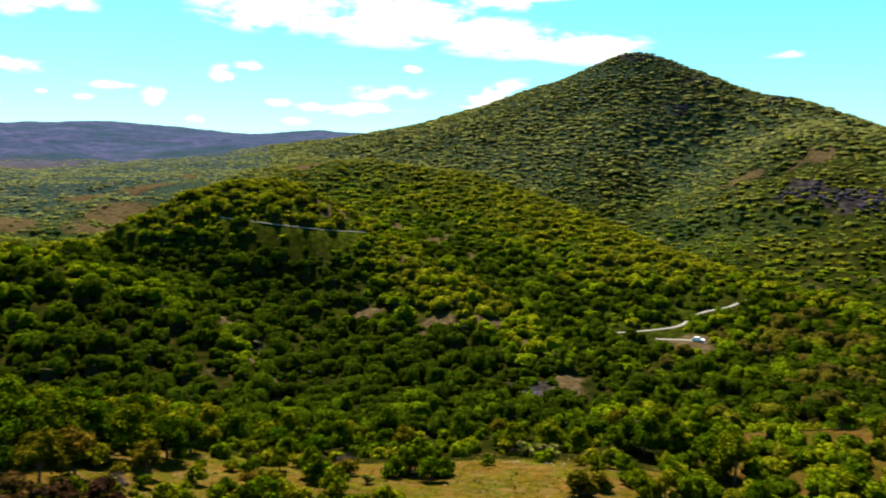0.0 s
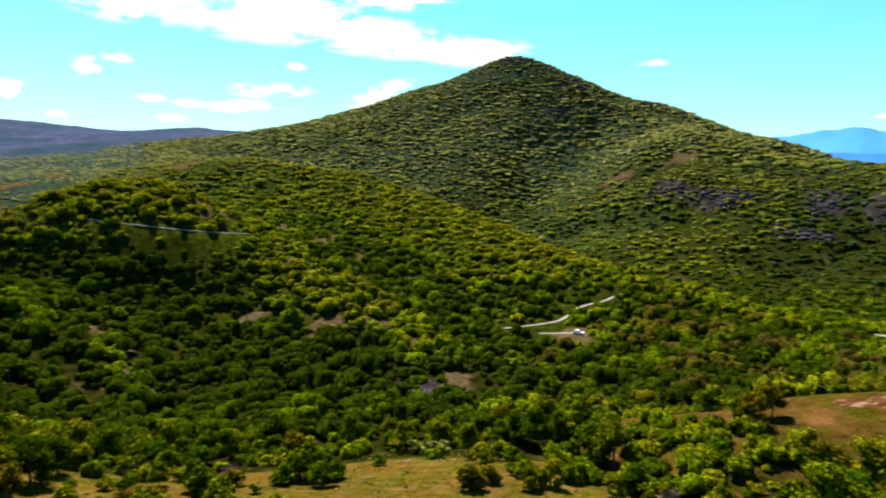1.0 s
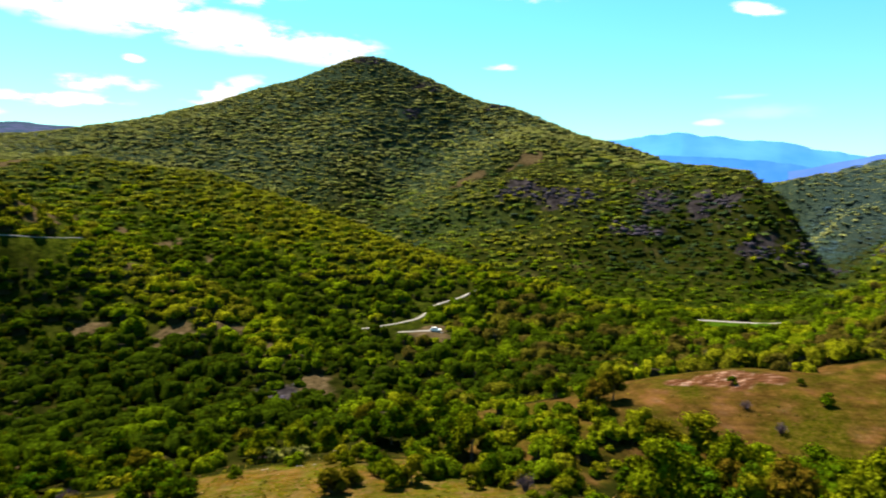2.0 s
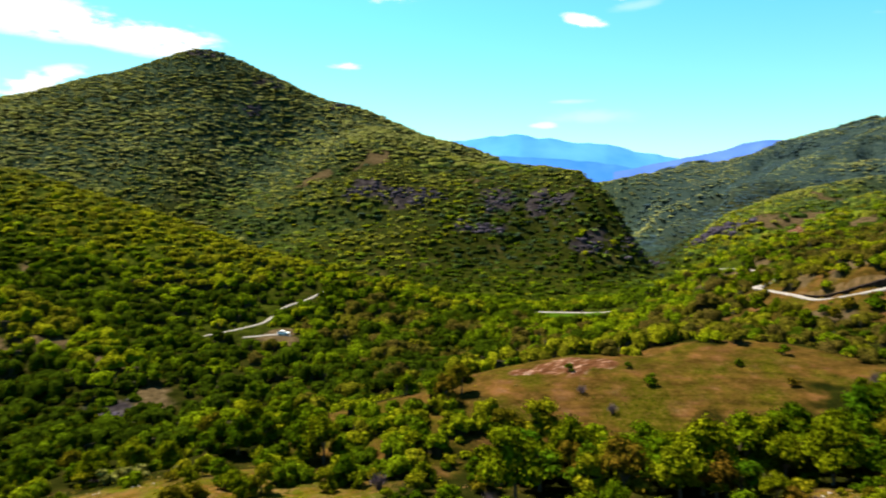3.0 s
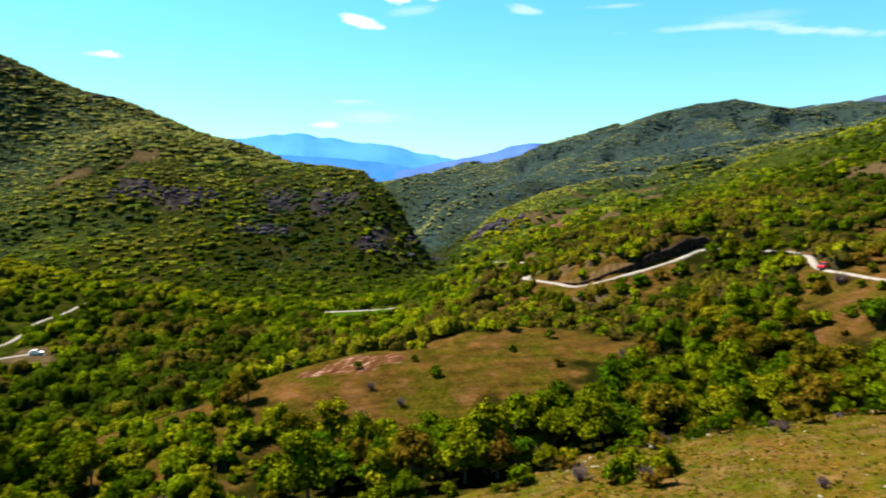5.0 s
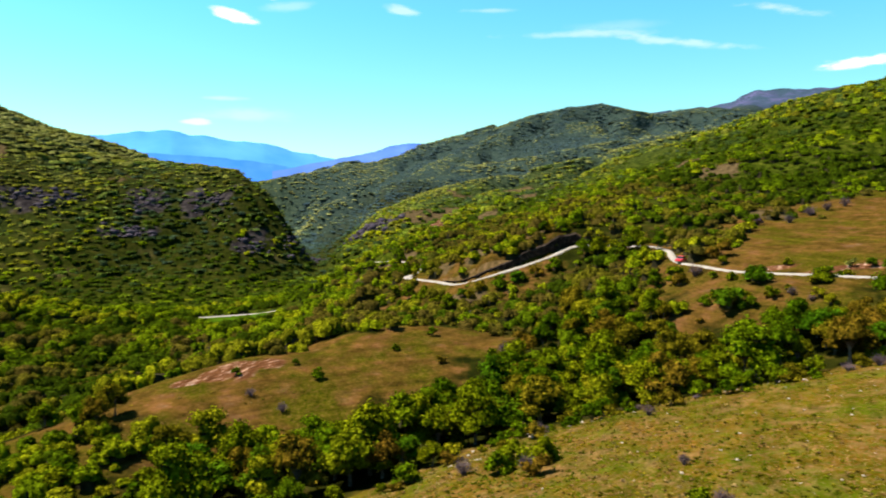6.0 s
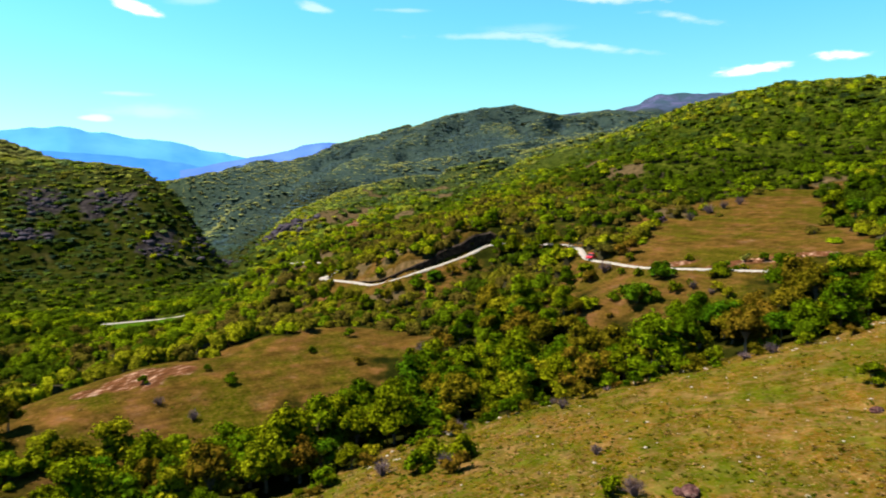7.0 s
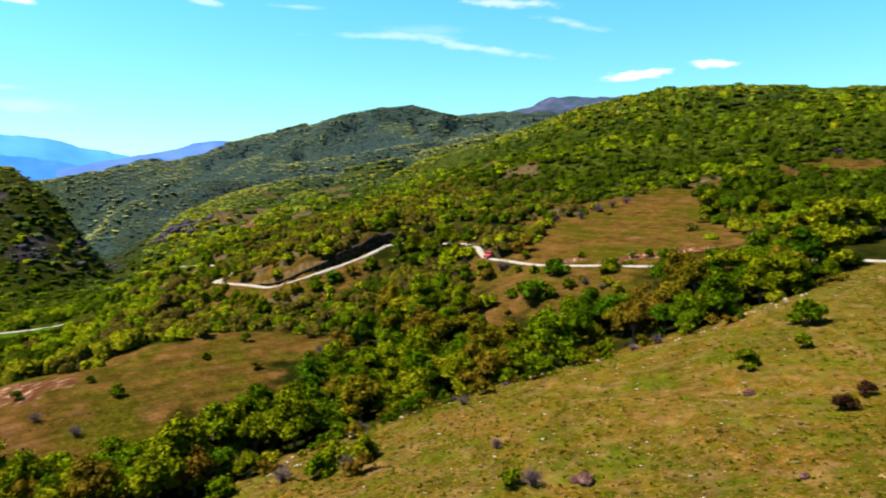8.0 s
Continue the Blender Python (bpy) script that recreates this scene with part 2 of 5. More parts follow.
LAND["tree_gully"] = [(20, 112, -22), (31, 88, -24.5), (42, 96, -23), (52, 104, -21.3), (65, 115, -18.7), (75, 118, -17.2), (83, 120, -15), (92, 122, -12), (100, 124, -9.5), (106, 128, -7.4)]
LAND["knoll_foot"] = [(31, 100, -21), (36.4, 107, -19), (46, 112, -18.7), (52.7, 125, -15.7)]
LAND["knoll_crest"] = [(29.2, 120, -17.9), (36.9, 130, -15.8), (45, 140, -13.95), (50.8, 145, -13.6), (54.1, 150, -12.45), (57.4, 155, -11.85), (63.8, 155, -12.2), (67.7, 155, -12.4)]
LAND["behind_knoll"] = [(30, 150, -18.6), (40, 175, -16), (50, 188, -12.9), (57, 190, -11.4), (65, 185, -11.2), (72, 180, -9.4)]
LAND["field_below_road"] = [(80, 140, -10.5), (86, 138, -9.3), (92, 136, -8.4)]
LAND["draw"] = [(77, 160, -9.8), (76, 200, -7)]
LAND["stream"] = [(-55, 180, -15), (-40, 170, -16), (-20, 165, -17.8), (-5, 160, -19), (8, 165, -18.8), (18, 185, -17), (28, 220, -14.5), (38, 260, -12.4), (45, 300, -10.9), (50, 370, -8.8), (52, 440, -7.6), (50.5, 560, -5.9), (49.5, 700, -4.8), (48, 900, -3.5), (46, 1300, -2.3)]
LAND["valley_flat"] = [(21, 245, -12.8), (30, 270, -11.9), (44, 315, -10.5)]
LAND["road_terrace"] = [(54, 300, -8.4), (52, 250, -10.7), (57.3, 300, -6.8)]
LAND["cut_bank"] = [(61.5, 229, -7.5), (63, 221.5, -7.3), (66, 216, -6.3), (69, 220, -5.4), (71.5, 221, -4.5), (73.4, 225, -3.9)]
LAND["meadow"] = [(87, 185, -4.2), (91.9, 215, -2.6), (97.8, 260, -0.8), (104, 290, 0.9), (109, 300, 1.2)]
LAND["left_spur"] = [(-55, 330, -2), (-40, 290, -3.9), (-33, 260, -5.6), (-25.9, 235, -8.6), (-17.8, 205, -13), (-12.5, 180, -17)]
LAND["left_gully"] = [(-35, 380, -4), (-29, 352, -5.2), (-20, 270, -8.6), (-14, 225, -13), (-9.5, 185, -17.4)]
LAND["left_knoll"] = [(-26.8, 316, -4.9), (-24, 330, -3.0), (-20.5, 345, -1.1), (-17.5, 356, 0.1), (-14, 360, 0.35), (-11, 357, -0.6), (-8.6, 350, -2.0), (-6.8, 340, -3.4), (-4, 305, -5.9), (2.2, 262, -10), (5.6, 235, -12.7), (10.3, 205, -15.2), (12.7, 185, -17.4)]
LAND["knoll_face"] = [(-18.5, 284, -8.2), (-14, 280, -8.9), (-9.5, 280, -9), (-5.5, 276, -9.6), (-14, 255, -11)]
LAND["knoll_toe"] = [(-8, 245, -12.6), (-3, 228, -14), (3, 208, -15.6)]
LAND["saddle"] = [(-25, 415, -3), (-16, 425, -1.9), (-8, 410, -2.3), (0, 370, -4.6), (6, 300, -9.4), (12, 240, -13.7)]
LAND["foothill"] = [(-14.9, 470, -0.1), (-10.4, 500, 1.3), (-6.7, 515, 1.9), (2.6, 470, 0.9), (10.1, 420, -1.8), (18.1, 370, -5.4), (24, 340, -7.4), (27.2, 325, -8.0), (33.3, 312, -10.2)]
LAND["behind_foothill"] = [(-6, 620, 0.4), (3, 570, -0.9), (10, 520, -3.4), (15, 480, -5.2), (20, 440, -6.8), (27, 400, -8.1), (35, 390, -8.3), (43, 400, -7.9)]
LAND["peak_crest"] = [(-14, 900, 3.0), (-6.7, 780, 3.8), (-1.1, 800, 4.9), (5.3, 800, 7.0), (9.9, 800, 8.35), (12.5, 800, 9.3), (14.6, 800, 10.15), (15.6, 800, 10.25), (17, 793, 9.95), (18.7, 785, 9.15), (21, 770, 7.95), (23.3, 748, 6.8), (26.5, 720, 6.25), (28.5, 705, 5.6), (32.5, 680, 4.0)]
LAND["peak_shoulder"] = [(32.5, 680, 4.0), (35.4, 640, 3.2), (39.9, 600, 1.3), (43, 560, 1.2), (45.6, 530, 0.7), (47.8, 500, -1.2), (49.3, 475, -4), (50.8, 455, -6.3)]
LAND["peak_seam"] = [(21.5, 690, 3.6), (20, 630, 0.8), (17.1, 580, -1.2), (15, 530, -3.4)]
LAND["peak_seam_left"] = [(11, 700, 5.4), (10.5, 620, 2.3), (11, 560, -0.8)]
LAND["gorge_back"] = [(54, 560, -4.1), (57, 630, -2.4), (62, 700, -0.9), (68, 730, 0.3), (74, 730, 1.5)]
LAND["peak_spur"] = [(26, 600, 3.2), (28.5, 520, 0.2), (31, 450, -4.2), (7, 655, 3.3), (15.5, 680, 5.0), (14.5, 600, 0.9), (36, 560, 1.2), (37.5, 480, -2.6), (41, 500, -1.2)]
LAND["peak_back"] = [(15, 1100, 4), (30, 900, 1), (0, 1100, 2), (40, 800, -2), (46, 660, -4)]
LAND["left_plateau"] = [(-35, 420, -2.8), (-26, 440, -1.8), (-20, 450, -0.9), (-35, 600, 0), (-22, 600, 0.4), (-12, 560, 1.3), (-38, 900, 1.4), (-22, 900, 1.8)]
LAND["left_ridge"] = [(-60, 1500, 4), (-45, 1500, 4), (-32.6, 1500, 4.1), (-26.7, 1500, 4.6), (-19.9, 1500, 4.2), (-15.7, 1550, 3.8), (-10.4, 1600, 4.4), (-7.6, 1600, 4.1), (0, 1700, 3.6)]
LAND["gorge_spur"] = [(52.8, 445, -6), (54, 470, -4.7), (56.8, 520, -2.3), (60, 600, -0.9), (66, 640, 0.3), (72, 640, 1.5), (77, 620, 3)]
LAND["right_hill"] = [(56, 290, -7.6), (58.6, 310, -5.5), (61.4, 330, -4.1), (66.1, 350, -3.2), (70.8, 385, -1.8), (75.4, 430, 0.5), (77.6, 465, 2.0), (82.7, 470, 3.9), (88.1, 460, 6.0), (91, 453, 6.75), (95.1, 445, 7.2), (99, 442, 7.25), (103.8, 440, 6.95), (110, 440, 6.4), (125, 450, 6)]
LAND["mid_hill"] = [(46.9, 900, -0.3), (50.2, 900, 0.6), (54.9, 900, 1.5), (60.7, 950, 2.9), (65.8, 1000, 4.4), (69, 1030, 5.4), (71.5, 1050, 6.0), (74.8, 1100, 6.4), (77.3, 1100, 5.75), (79.6, 1120, 5.4), (83.2, 1150, 5.7), (95, 1150, 5)]
LAND["mid_rib"] = [(69, 1030, 5.3), (64, 880, 2.9), (60.5, 790, 1.1), (56.5, 700, -1.5)]
LAND["mid_hollow"] = [(64.5, 955, 3.3), (60, 855, 1.2), (57.5, 790, -0.6), (54.5, 700, -2.8)]
LAND["mid_hollow_right"] = [(73, 980, 4.5), (69.5, 880, 2.8), (66.5, 810, 1.0)]
LAND["mid_hill_foot"] = [(52, 720, -1.8), (58, 760, 0), (66, 800, 1.7), (74, 820, 2.9)]
LAND["back_ridge"] = [(81, 1500, 5.4), (83.5, 1500, 6.2), (86.1, 1550, 7.1), (93, 1550, 7.0), (105, 1500, 6)]
LAND["far_gap"] = [(44, 1500, -1), (52, 1800, 0), (60, 2000, 1), (30, 1800, 1), (45, 2600, 0)]
LAND["behind_us"] = ring(135, 285, 25, 450, 4) + ring(135, 285, 30, 1500, 4)
LAND["far_rim"] = ring(0, 340, 20, 2800, 0.4) + ring(0, 345, 15, 4800, -0.4)


def densify(line):
    pts = [station(*s) for s in line]
    out = [pts[0]]
    for a, b in zip(pts, pts[1:]):
        gap = math.dist(a[:2], b[:2])
        n = max(1, min(5, round(gap / 9)))
        if gap > 260:
            n = 1
        out += [tuple(p + (q - p) * i / n for p, q in zip(a, b)) for i in range(1, n + 1)]
    return out


def unique(points, gap=3.0):
    kept = {}
    for p in points:
        kept.setdefault((round(p[0] / gap), round(p[1] / gap)), p)
    return np.array(list(kept.values()))


KNOTS = unique([p for name, line in LAND.items() for p in (densify(line) if name not in ("peak_spur", "left_plateau", "far_gap", "lookout_foot", "far_rim", "behind_us", "peak_back", "valley_flat", "road_terrace") else [station(*s) for s in line])]
               + [p for line in ROADS.values() for p in densify(line)])
SOFT = 4.0


def spread(x, y):
    return np.sqrt((x[:, None] - KNOTS[None, :, 0]) ** 2 + (y[:, None] - KNOTS[None, :, 1]) ** 2 + SOFT ** 2)


MEAN = KNOTS[:, 2].mean()
WEIGHTS = np.linalg.solve(spread(KNOTS[:, 0], KNOTS[:, 1]) - 0.4 * np.eye(len(KNOTS)), KNOTS[:, 2] - MEAN)


def hash2(ix, iy, seed):
    h = np.sin(ix * 127.1 + iy * 311.7 + seed * 74.7) * 43758.5453
    return h - np.floor(h)


def value_noise(x, y, seed=0):
    ix, iy = np.floor(x), np.floor(y)
    fx, fy = x - ix, y - iy
    fx, fy = fx * fx * (3 - 2 * fx), fy * fy * (3 - 2 * fy)
    a, b = hash2(ix, iy, seed), hash2(ix + 1, iy, seed)
    c, d = hash2(ix, iy + 1, seed), hash2(ix + 1, iy + 1, seed)
    return (a + (b - a) * fx) * (1 - fy) + (c + (d - c) * fx) * fy


def fbm(x, y, size, octaves=4, seed=0):
    """Noise about 0, of the given largest size in metres."""
    total, amp, s = 0.0, 0.5, size
    for i in range(octaves):
        total = total + amp * (value_noise(x / s + i * 17.3, y / s - i * 9.1, seed + i) * 2 - 1)
        amp, s = amp * 0.5, s * 0.48
    return total


ROAD_WIDTH = {"meadow_road": 1.7, "spur_road": 2.3, "valley_road": 2.2, "foothill_road": 1.6, "car_track": 1.6, "knoll_road": 1.3}


def smooth_line(stations, step=2.0):
    """A road's middle line: a Catmull-Rom curve through its stations."""
    p = np.array([station(*s) for s in stations])
    p = np.vstack([2 * p[0] - p[1], p, 2 * p[-1] - p[-2]])
    out = []
    for a, b, c, d in zip(p, p[1:], p[2:], p[3:]):
        n = max(2, int(math.dist(b, c) / step))
        t = np.linspace(0, 1, n, endpoint=False)[:, None]
        out.append(0.5 * (2 * b + (c - a) * t + (2 * a - 5 * b + 4 * c - d) * t ** 2 + (3 * b - a - 3 * c + d) * t ** 3))
    return np.vstack(out + [p[-2:-1]])


ROAD_LINES = {name: smooth_line(s) for name, s in ROADS.items()}


def road_gap(x, y, names=None):
    """How far each place is from the nearest road's edge, and that road's height there."""
    gap, height = np.full(len(x), 1e9), np.zeros(len(x))
    for name, line in ROAD_LINES.items():
        if names and name not in names:
            continue
        lo, hi = line[:, :2].min(0) - 30, line[:, :2].max(0) + 30
        near = np.nonzero((x > lo[0]) & (x < hi[0]) & (y > lo[1]) & (y < hi[1]))[0]
        if len(near) == 0:
            continue
        d = np.hypot(x[near, None] - line[None, :, 0], y[near, None] - line[None, :, 1])
        k = d.argmin(1)
        g = d[np.arange(len(near)), k] - ROAD_WIDTH[name] / 2
        better = g < gap[near]
        gap[near[better]], height[near[better]] = g[better], line[k[better], 2]
    return gap, height


def smoothstep(v, lo, hi):
    t = np.clip((v - lo) / (hi - lo), 0, 1)
    return t * t * (3 - 2 * t)


def knot_gap(x, y):
    return np.sqrt(((x[:, None] - KNOTS[None, :, 0]) ** 2 + (y[:, None] - KNOTS[None, :, 1]) ** 2).min(1))


def gullies(x, y):
    """Rain-cut runnels on the open slopes, between the crests and valley lines."""
    out = np.empty(len(x))
    wx, wy = x + 25 * fbm(x, y, 120, 2, 41), y + 25 * fbm(x, y, 120, 2, 42)
    cut = 1 - np.abs(fbm(wx, wy, 95, 3, 43)) * 3.2
    for i in range(0, len(x), 20000):
        out[i:i + 20000] = 1 - np.exp(-(knot_gap(x[i:i + 20000], y[i:i + 20000]) / 38) ** 2)
    return np.clip(cut, 0, 1) * out * (9 + 18 * smoothstep(x, 420, 620)) * (1 - 0.7 * smoothstep(y, 500, 580) * smoothstep(330 - x, 0, 60))


def land_height(x, y):
    x, y = np.atleast_1d(np.asarray(x, float)), np.atleast_1d(np.asarray(y, float))
    z = np.empty(len(x))
    for i in range(0, len(x), 20000):
        z[i:i + 20000] = spread(x[i:i + 20000], y[i:i + 20000]) @ WEIGHTS + MEAN
    d = np.hypot(x, y)
    z += fbm(x, y, 60, 4, 3) * np.clip((d - 130) / 60, 0, 1) * np.clip(d * 0.006, 0, 4)
    z -= gullies(x, y) * np.clip((d - 200) / 200, 0, 1)
    z += fbm(x, y, 9, 3, 8) * 0.45
    gap, road = road_gap(x, y)
    k = smoothstep(gap, 0.5, 3.2)
    return z * k + (road - 0.25) * (1 - k)


def polar(x, y):
    return np.degrees(np.arctan2(x, y)), np.hypot(x, y)


def blobs(x, y, spots):
    """Zones: each spot is a bearing, a distance, and its reach along and across the sight line in metres."""
    out = np.zeros(len(x))
    far = np.clip(np.hypot(x, y) / 250, 0.35, 2.2)
    x, y = x + 13 * far * fbm(x, y, 22, 4, 57), y + 13 * far * fbm(x, y, 22, 4, 58)  # ragged edges
    for b, d, deep, wide in spots:
        cx, cy, _ = station(b, d)
        ux, uy = math.sin(radians(b)), math.cos(radians(b))
        u, v = (x - cx) * ux + (y - cy) * uy, (x - cx) * uy - (y - cy) * ux
        out = np.maximum(out, np.clip(1.5 - np.sqrt((u / deep) ** 2 + (v / wide) ** 2) * 1.0, 0, 1))
    return out


RED_SPOTS = [(44.8, 131, 5, 3.5), (42.6, 128, 3, 3), (46.8, 134, 3, 2.5), (40, 127, 2, 3), (88.6, 155.5, 2.2, 5), (94.6, 149.5, 2.6, 7), (97.6, 150, 2.0, 4), (61.5, 440, 14, 7)]
DRY_SPOTS = [
    (25.3, 108, 10, 4.5), (29, 117, 5, 4), (33.5, 114, 4, 4), (40, 125, 14, 16), (52, 138, 14, 20), (62, 146, 12, 15), (57, 130, 13, 16), (51, 121, 9, 13), (44, 117, 8, 12),
    (75.2, 146, 5, 5), (82.4, 138, 9, 9), (84.5, 170, 6, 6), (86, 148, 7, 9), (87.5, 176, 8, 8),
]
DRY_SPOTS += [
    (88, 139, 11, 12), (89, 162, 9, 13), (91, 172, 9, 14), (91.5, 200, 30, 16), (92, 142, 5, 9), (94.5, 159, 8, 11), (96, 168, 10, 12), (96.2, 222, 34, 16),
    (94, 188, 14, 20), (97, 186, 14, 14), (98, 268, 16, 9), (93, 238, 20, 13), (95, 212, 30, 18), (94.2, 230, 20, 16), (91, 196, 22, 17), (95.2, 255, 15, 12), (97.5, 276, 10, 10), (99, 157, 7, 7), (100, 170, 8, 7), (103.7, 284, 10, 10), (106.6, 303, 14, 22),
]
ROCK_SPOTS = [
    (-16.3, 216, 6, 2.2), (-14.6, 194, 5, 2.4), (7, 188, 6, 7), (15.6, 786, 9, 14), (18.7, 710, 8, 12), (20.6, 764, 10, 10), (25.8, 722, 9, 18), (27.2, 514, 7, 14),
    (30.5, 505, 9, 16), (32, 495, 8, 10), (33.1, 502, 8, 10), (37.6, 464, 10, 14), (39, 496, 9, 12), (43.2, 486, 12, 14), (46.5, 446, 8, 10), (49.6, 470, 16, 9),
    (51.2, 520, 14, 10), (55, 464, 12, 10), (56.8, 462, 12, 12), (61.5, 190, 6, 6), (64.5, 192, 4, 4),
]
LUSH_SPOTS = [(43.2, 303, 7, 9), (45.6, 301, 6, 7)]
BARE_SPOTS = [
    (-33, 420, 16, 14), (-30.7, 856, 60, 40), (-27.5, 500, 16, 14), (-25.7, 424, 24, 18), (-23.6, 1018, 60, 70), (-22.9, 512, 14, 12), (-22.6, 234, 4, 3), (-20.4, 592, 18, 13),
    (-18.6, 234, 9, 3.6), (-17, 222, 11, 3.8), (-15.7, 205, 12, 4.2), (-14.4, 188, 12, 4.2), (-13, 170, 12, 4.4), (-11.7, 152, 10, 4.5), (-11.5, 504, 12, 10), (-9, 340, 10, 5),
    (-7.2, 262, 8, 4), (-6.8, 389, 12, 7), (-4, 384, 13, 9), (-3, 300, 6, 3.5),
]
BARE_SPOTS += [
    (-0.7, 364, 9, 6), (-0.6, 283, 6, 3.5), (0.8, 241, 11, 7.5), (2, 350, 7, 5), (2.2, 263, 6, 3.5), (4.2, 246, 6, 4), (6.2, 231, 6, 3.5), (7, 184, 9, 8),
    (8.2, 426, 6, 5), (8.4, 216, 6, 3.5), (10.8, 193, 8, 6), (18.5, 278, 3, 3), (20.3, 247, 8, 5.5), (24.1, 568, 8, 14), (28.8, 564, 8, 10), (31.9, 496, 8, 12),
    (36.7, 524, 8, 10), (57.5, 291, 9, 8), (61.3, 466, 16, 11), (62.5, 229, 4, 5),
]
BARE_SPOTS += [
    (63, 205, 4, 6), (63.7, 406, 9, 6), (63.9, 534, 12, 8), (65.5, 201, 4, 4), (66.5, 226, 3, 6), (66.8, 412, 9, 8), (67, 240, 5, 5), (68.5, 520, 18, 15),
    (69.6, 466, 12, 11), (70, 231, 3, 5), (71.3, 186, 4, 3), (73.4, 422, 12, 9), (79.4, 291, 7, 4), (81.8, 378, 9, 8), (84.6, 330, 9, 8), (87.4, 225, 8, 6),
    (97.6, 276, 4, 4), (98.8, 284, 4, 5),
]


DARK_SPOTS = [(-27, 215, 60, 45), (28, 400, 40, 50), (27, 315, 45, 36), (24, 430, 50, 60), (33, 440, 60, 70), (41, 440, 60, 70), (46, 480, 60, 40), (37, 530, 70, 60), (29, 540, 50, 40), (-14, 288, 22, 40), (22, 190, 30, 40), (-20, 180, 30, 30), (50.5, 520, 80, 25), (14, 560, 60, 25), (3, 180, 45, 55), (-10, 172, 36, 40), (14, 205, 36, 40), (-4, 215, 30, 45), (55, 620, 70, 50), (58, 690, 60, 45), (53, 570, 50, 30)]  # dark scrub and ground, partly shade of knoll face and gorge put into colour


def haze_amount(b, d):
    """0 for warm green oak scrub, 1 for scrub greyed by distance haze put into its colour."""
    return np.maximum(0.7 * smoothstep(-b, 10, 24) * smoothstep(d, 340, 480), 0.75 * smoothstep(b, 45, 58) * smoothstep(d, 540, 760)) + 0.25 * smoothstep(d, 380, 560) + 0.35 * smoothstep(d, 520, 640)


def grass_reach(bearing):
    """How far the open grass slope goes out along a bearing."""
    return np.interp(bearing, [45, 59, 70, 81, 92, 98.6, 105, 110, 118, 140], [60, 75, 85, 92, 100, 105, 115, 130, 150, 160])


def polar_grid():
    bearings = np.concatenate([np.arange(-46, 124.01, 0.33), np.arange(126, 313, 2.5)])
    reach = [6.0]
    while reach[-1] < 4700:
        d = reach[-1]
        reach.append(d * (1.05 if d < 40 else 1.011 if d < 340 else 1.02 if d < 1200 else 1.05))
    return bearings, np.array(reach)


def build_ground():
    bearings, reach = polar_grid()
    nb, nr = len(bearings), len(reach)
    b, d = np.meshgrid(np.radians(bearings), reach, indexing="ij")
    x, y = (np.sin(b) * d).ravel(), (np.cos(b) * d).ravel()
    x, y = np.append(x, 0.0), np.append(y, 0.0)
    z = land_height(x, y)
    i, j = np.meshgrid(np.arange(nb), np.arange(nr - 1), indexing="ij")
    k = (i + 1) % nb
    quads = np.stack([i * nr + j, i * nr + j + 1, k * nr + j + 1, k * nr + j], -1).reshape(-1, 4)
    first = np.arange(nb)
    tris = np.stack([first * nr, ((first + 1) % nb) * nr, np.full(nb, nb * nr)], -1)
    me = bpy.data.meshes.new("ground")
    me.vertices.add(len(x))
    me.vertices.foreach_set("co", np.stack([x, y, z], -1).astype(np.float32).ravel())
    me.loops.add(quads.size + tris.size)
    me.loops.foreach_set("vertex_index", np.concatenate([quads.ravel(), tris.ravel()]).astype(np.int32))
    me.polygons.add(len(quads) + len(tris))
    me.polygons.foreach_set("loop_start", np.concatenate([np.arange(len(quads)) * 4, quads.size + np.arange(len(tris)) * 3]).astype(np.int32))
    me.update(calc_edges=True)
    me.polygons.foreach_set("use_smooth", np.ones(len(me.polygons), bool))
    be, di = polar(x, y)
    grass = np.clip((grass_reach(be) - di) / 12 + 1.2, 0, 1) * (be > 40) * (be < 145)
    grass = np.maximum(grass, np.clip((112 - di) / 12, 0, 1) * np.clip((34 - be) / 10, 0, 1)) * 0.9
    zones = {"grass": grass, "dry": np.maximum(blobs(x, y, DRY_SPOTS), 0.75 * blobs(x, y, [(30, 108, 18, 22), (48, 108, 14, 30), (89, 185, 60, 42), (65, 222, 38, 32), (59, 255, 30, 22)])), "thicket": smoothstep(di, 190, 330) * (1 - 0.75 * blobs(x, y, DARK_SPOTS)) * (1 - blobs(x, y, [(66, 232, 46, 42), (89, 185, 60, 42)])) * (1 - 0.9 * np.maximum(blobs(x, y, BARE_SPOTS), blobs(x, y, ROCK_SPOTS))) * (1 - smoothstep(di, 1180, 1300)), "cool": np.clip(haze_amount(be, di), 0, 1), "bare": blobs(x, y, BARE_SPOTS), "red": blobs(x, y, RED_SPOTS), "rock": blobs(x, y, ROCK_SPOTS), "lush": blobs(x, y, LUSH_SPOTS), "far_haze": np.maximum(smoothstep(di, 640, 1050) * (be < -8), smoothstep(di, 1180, 1300))}
    for name, values in zones.items():
        at = me.attributes.new(name, "FLOAT", "POINT")
        at.data.foreach_set("value", values.astype(np.float32))
    me.materials.append(GROUND)
    ob = new("ground", me)
    return tagged(ob, "rolling hillsides of grass, bare earth and rock", "ground", kind="structure")


ground = build_ground()


def mesh_from(name, verts, faces, mat, smooth=False):
    me = bpy.data.meshes.new(name)
    me.from_pydata([tuple(v) for v in verts], [], [tuple(f) for f in faces])
    me.update()
    if smooth:
        me.polygons.foreach_set("use_smooth", np.ones(len(me.polygons), bool))
    me.materials.append(mat)
    return me


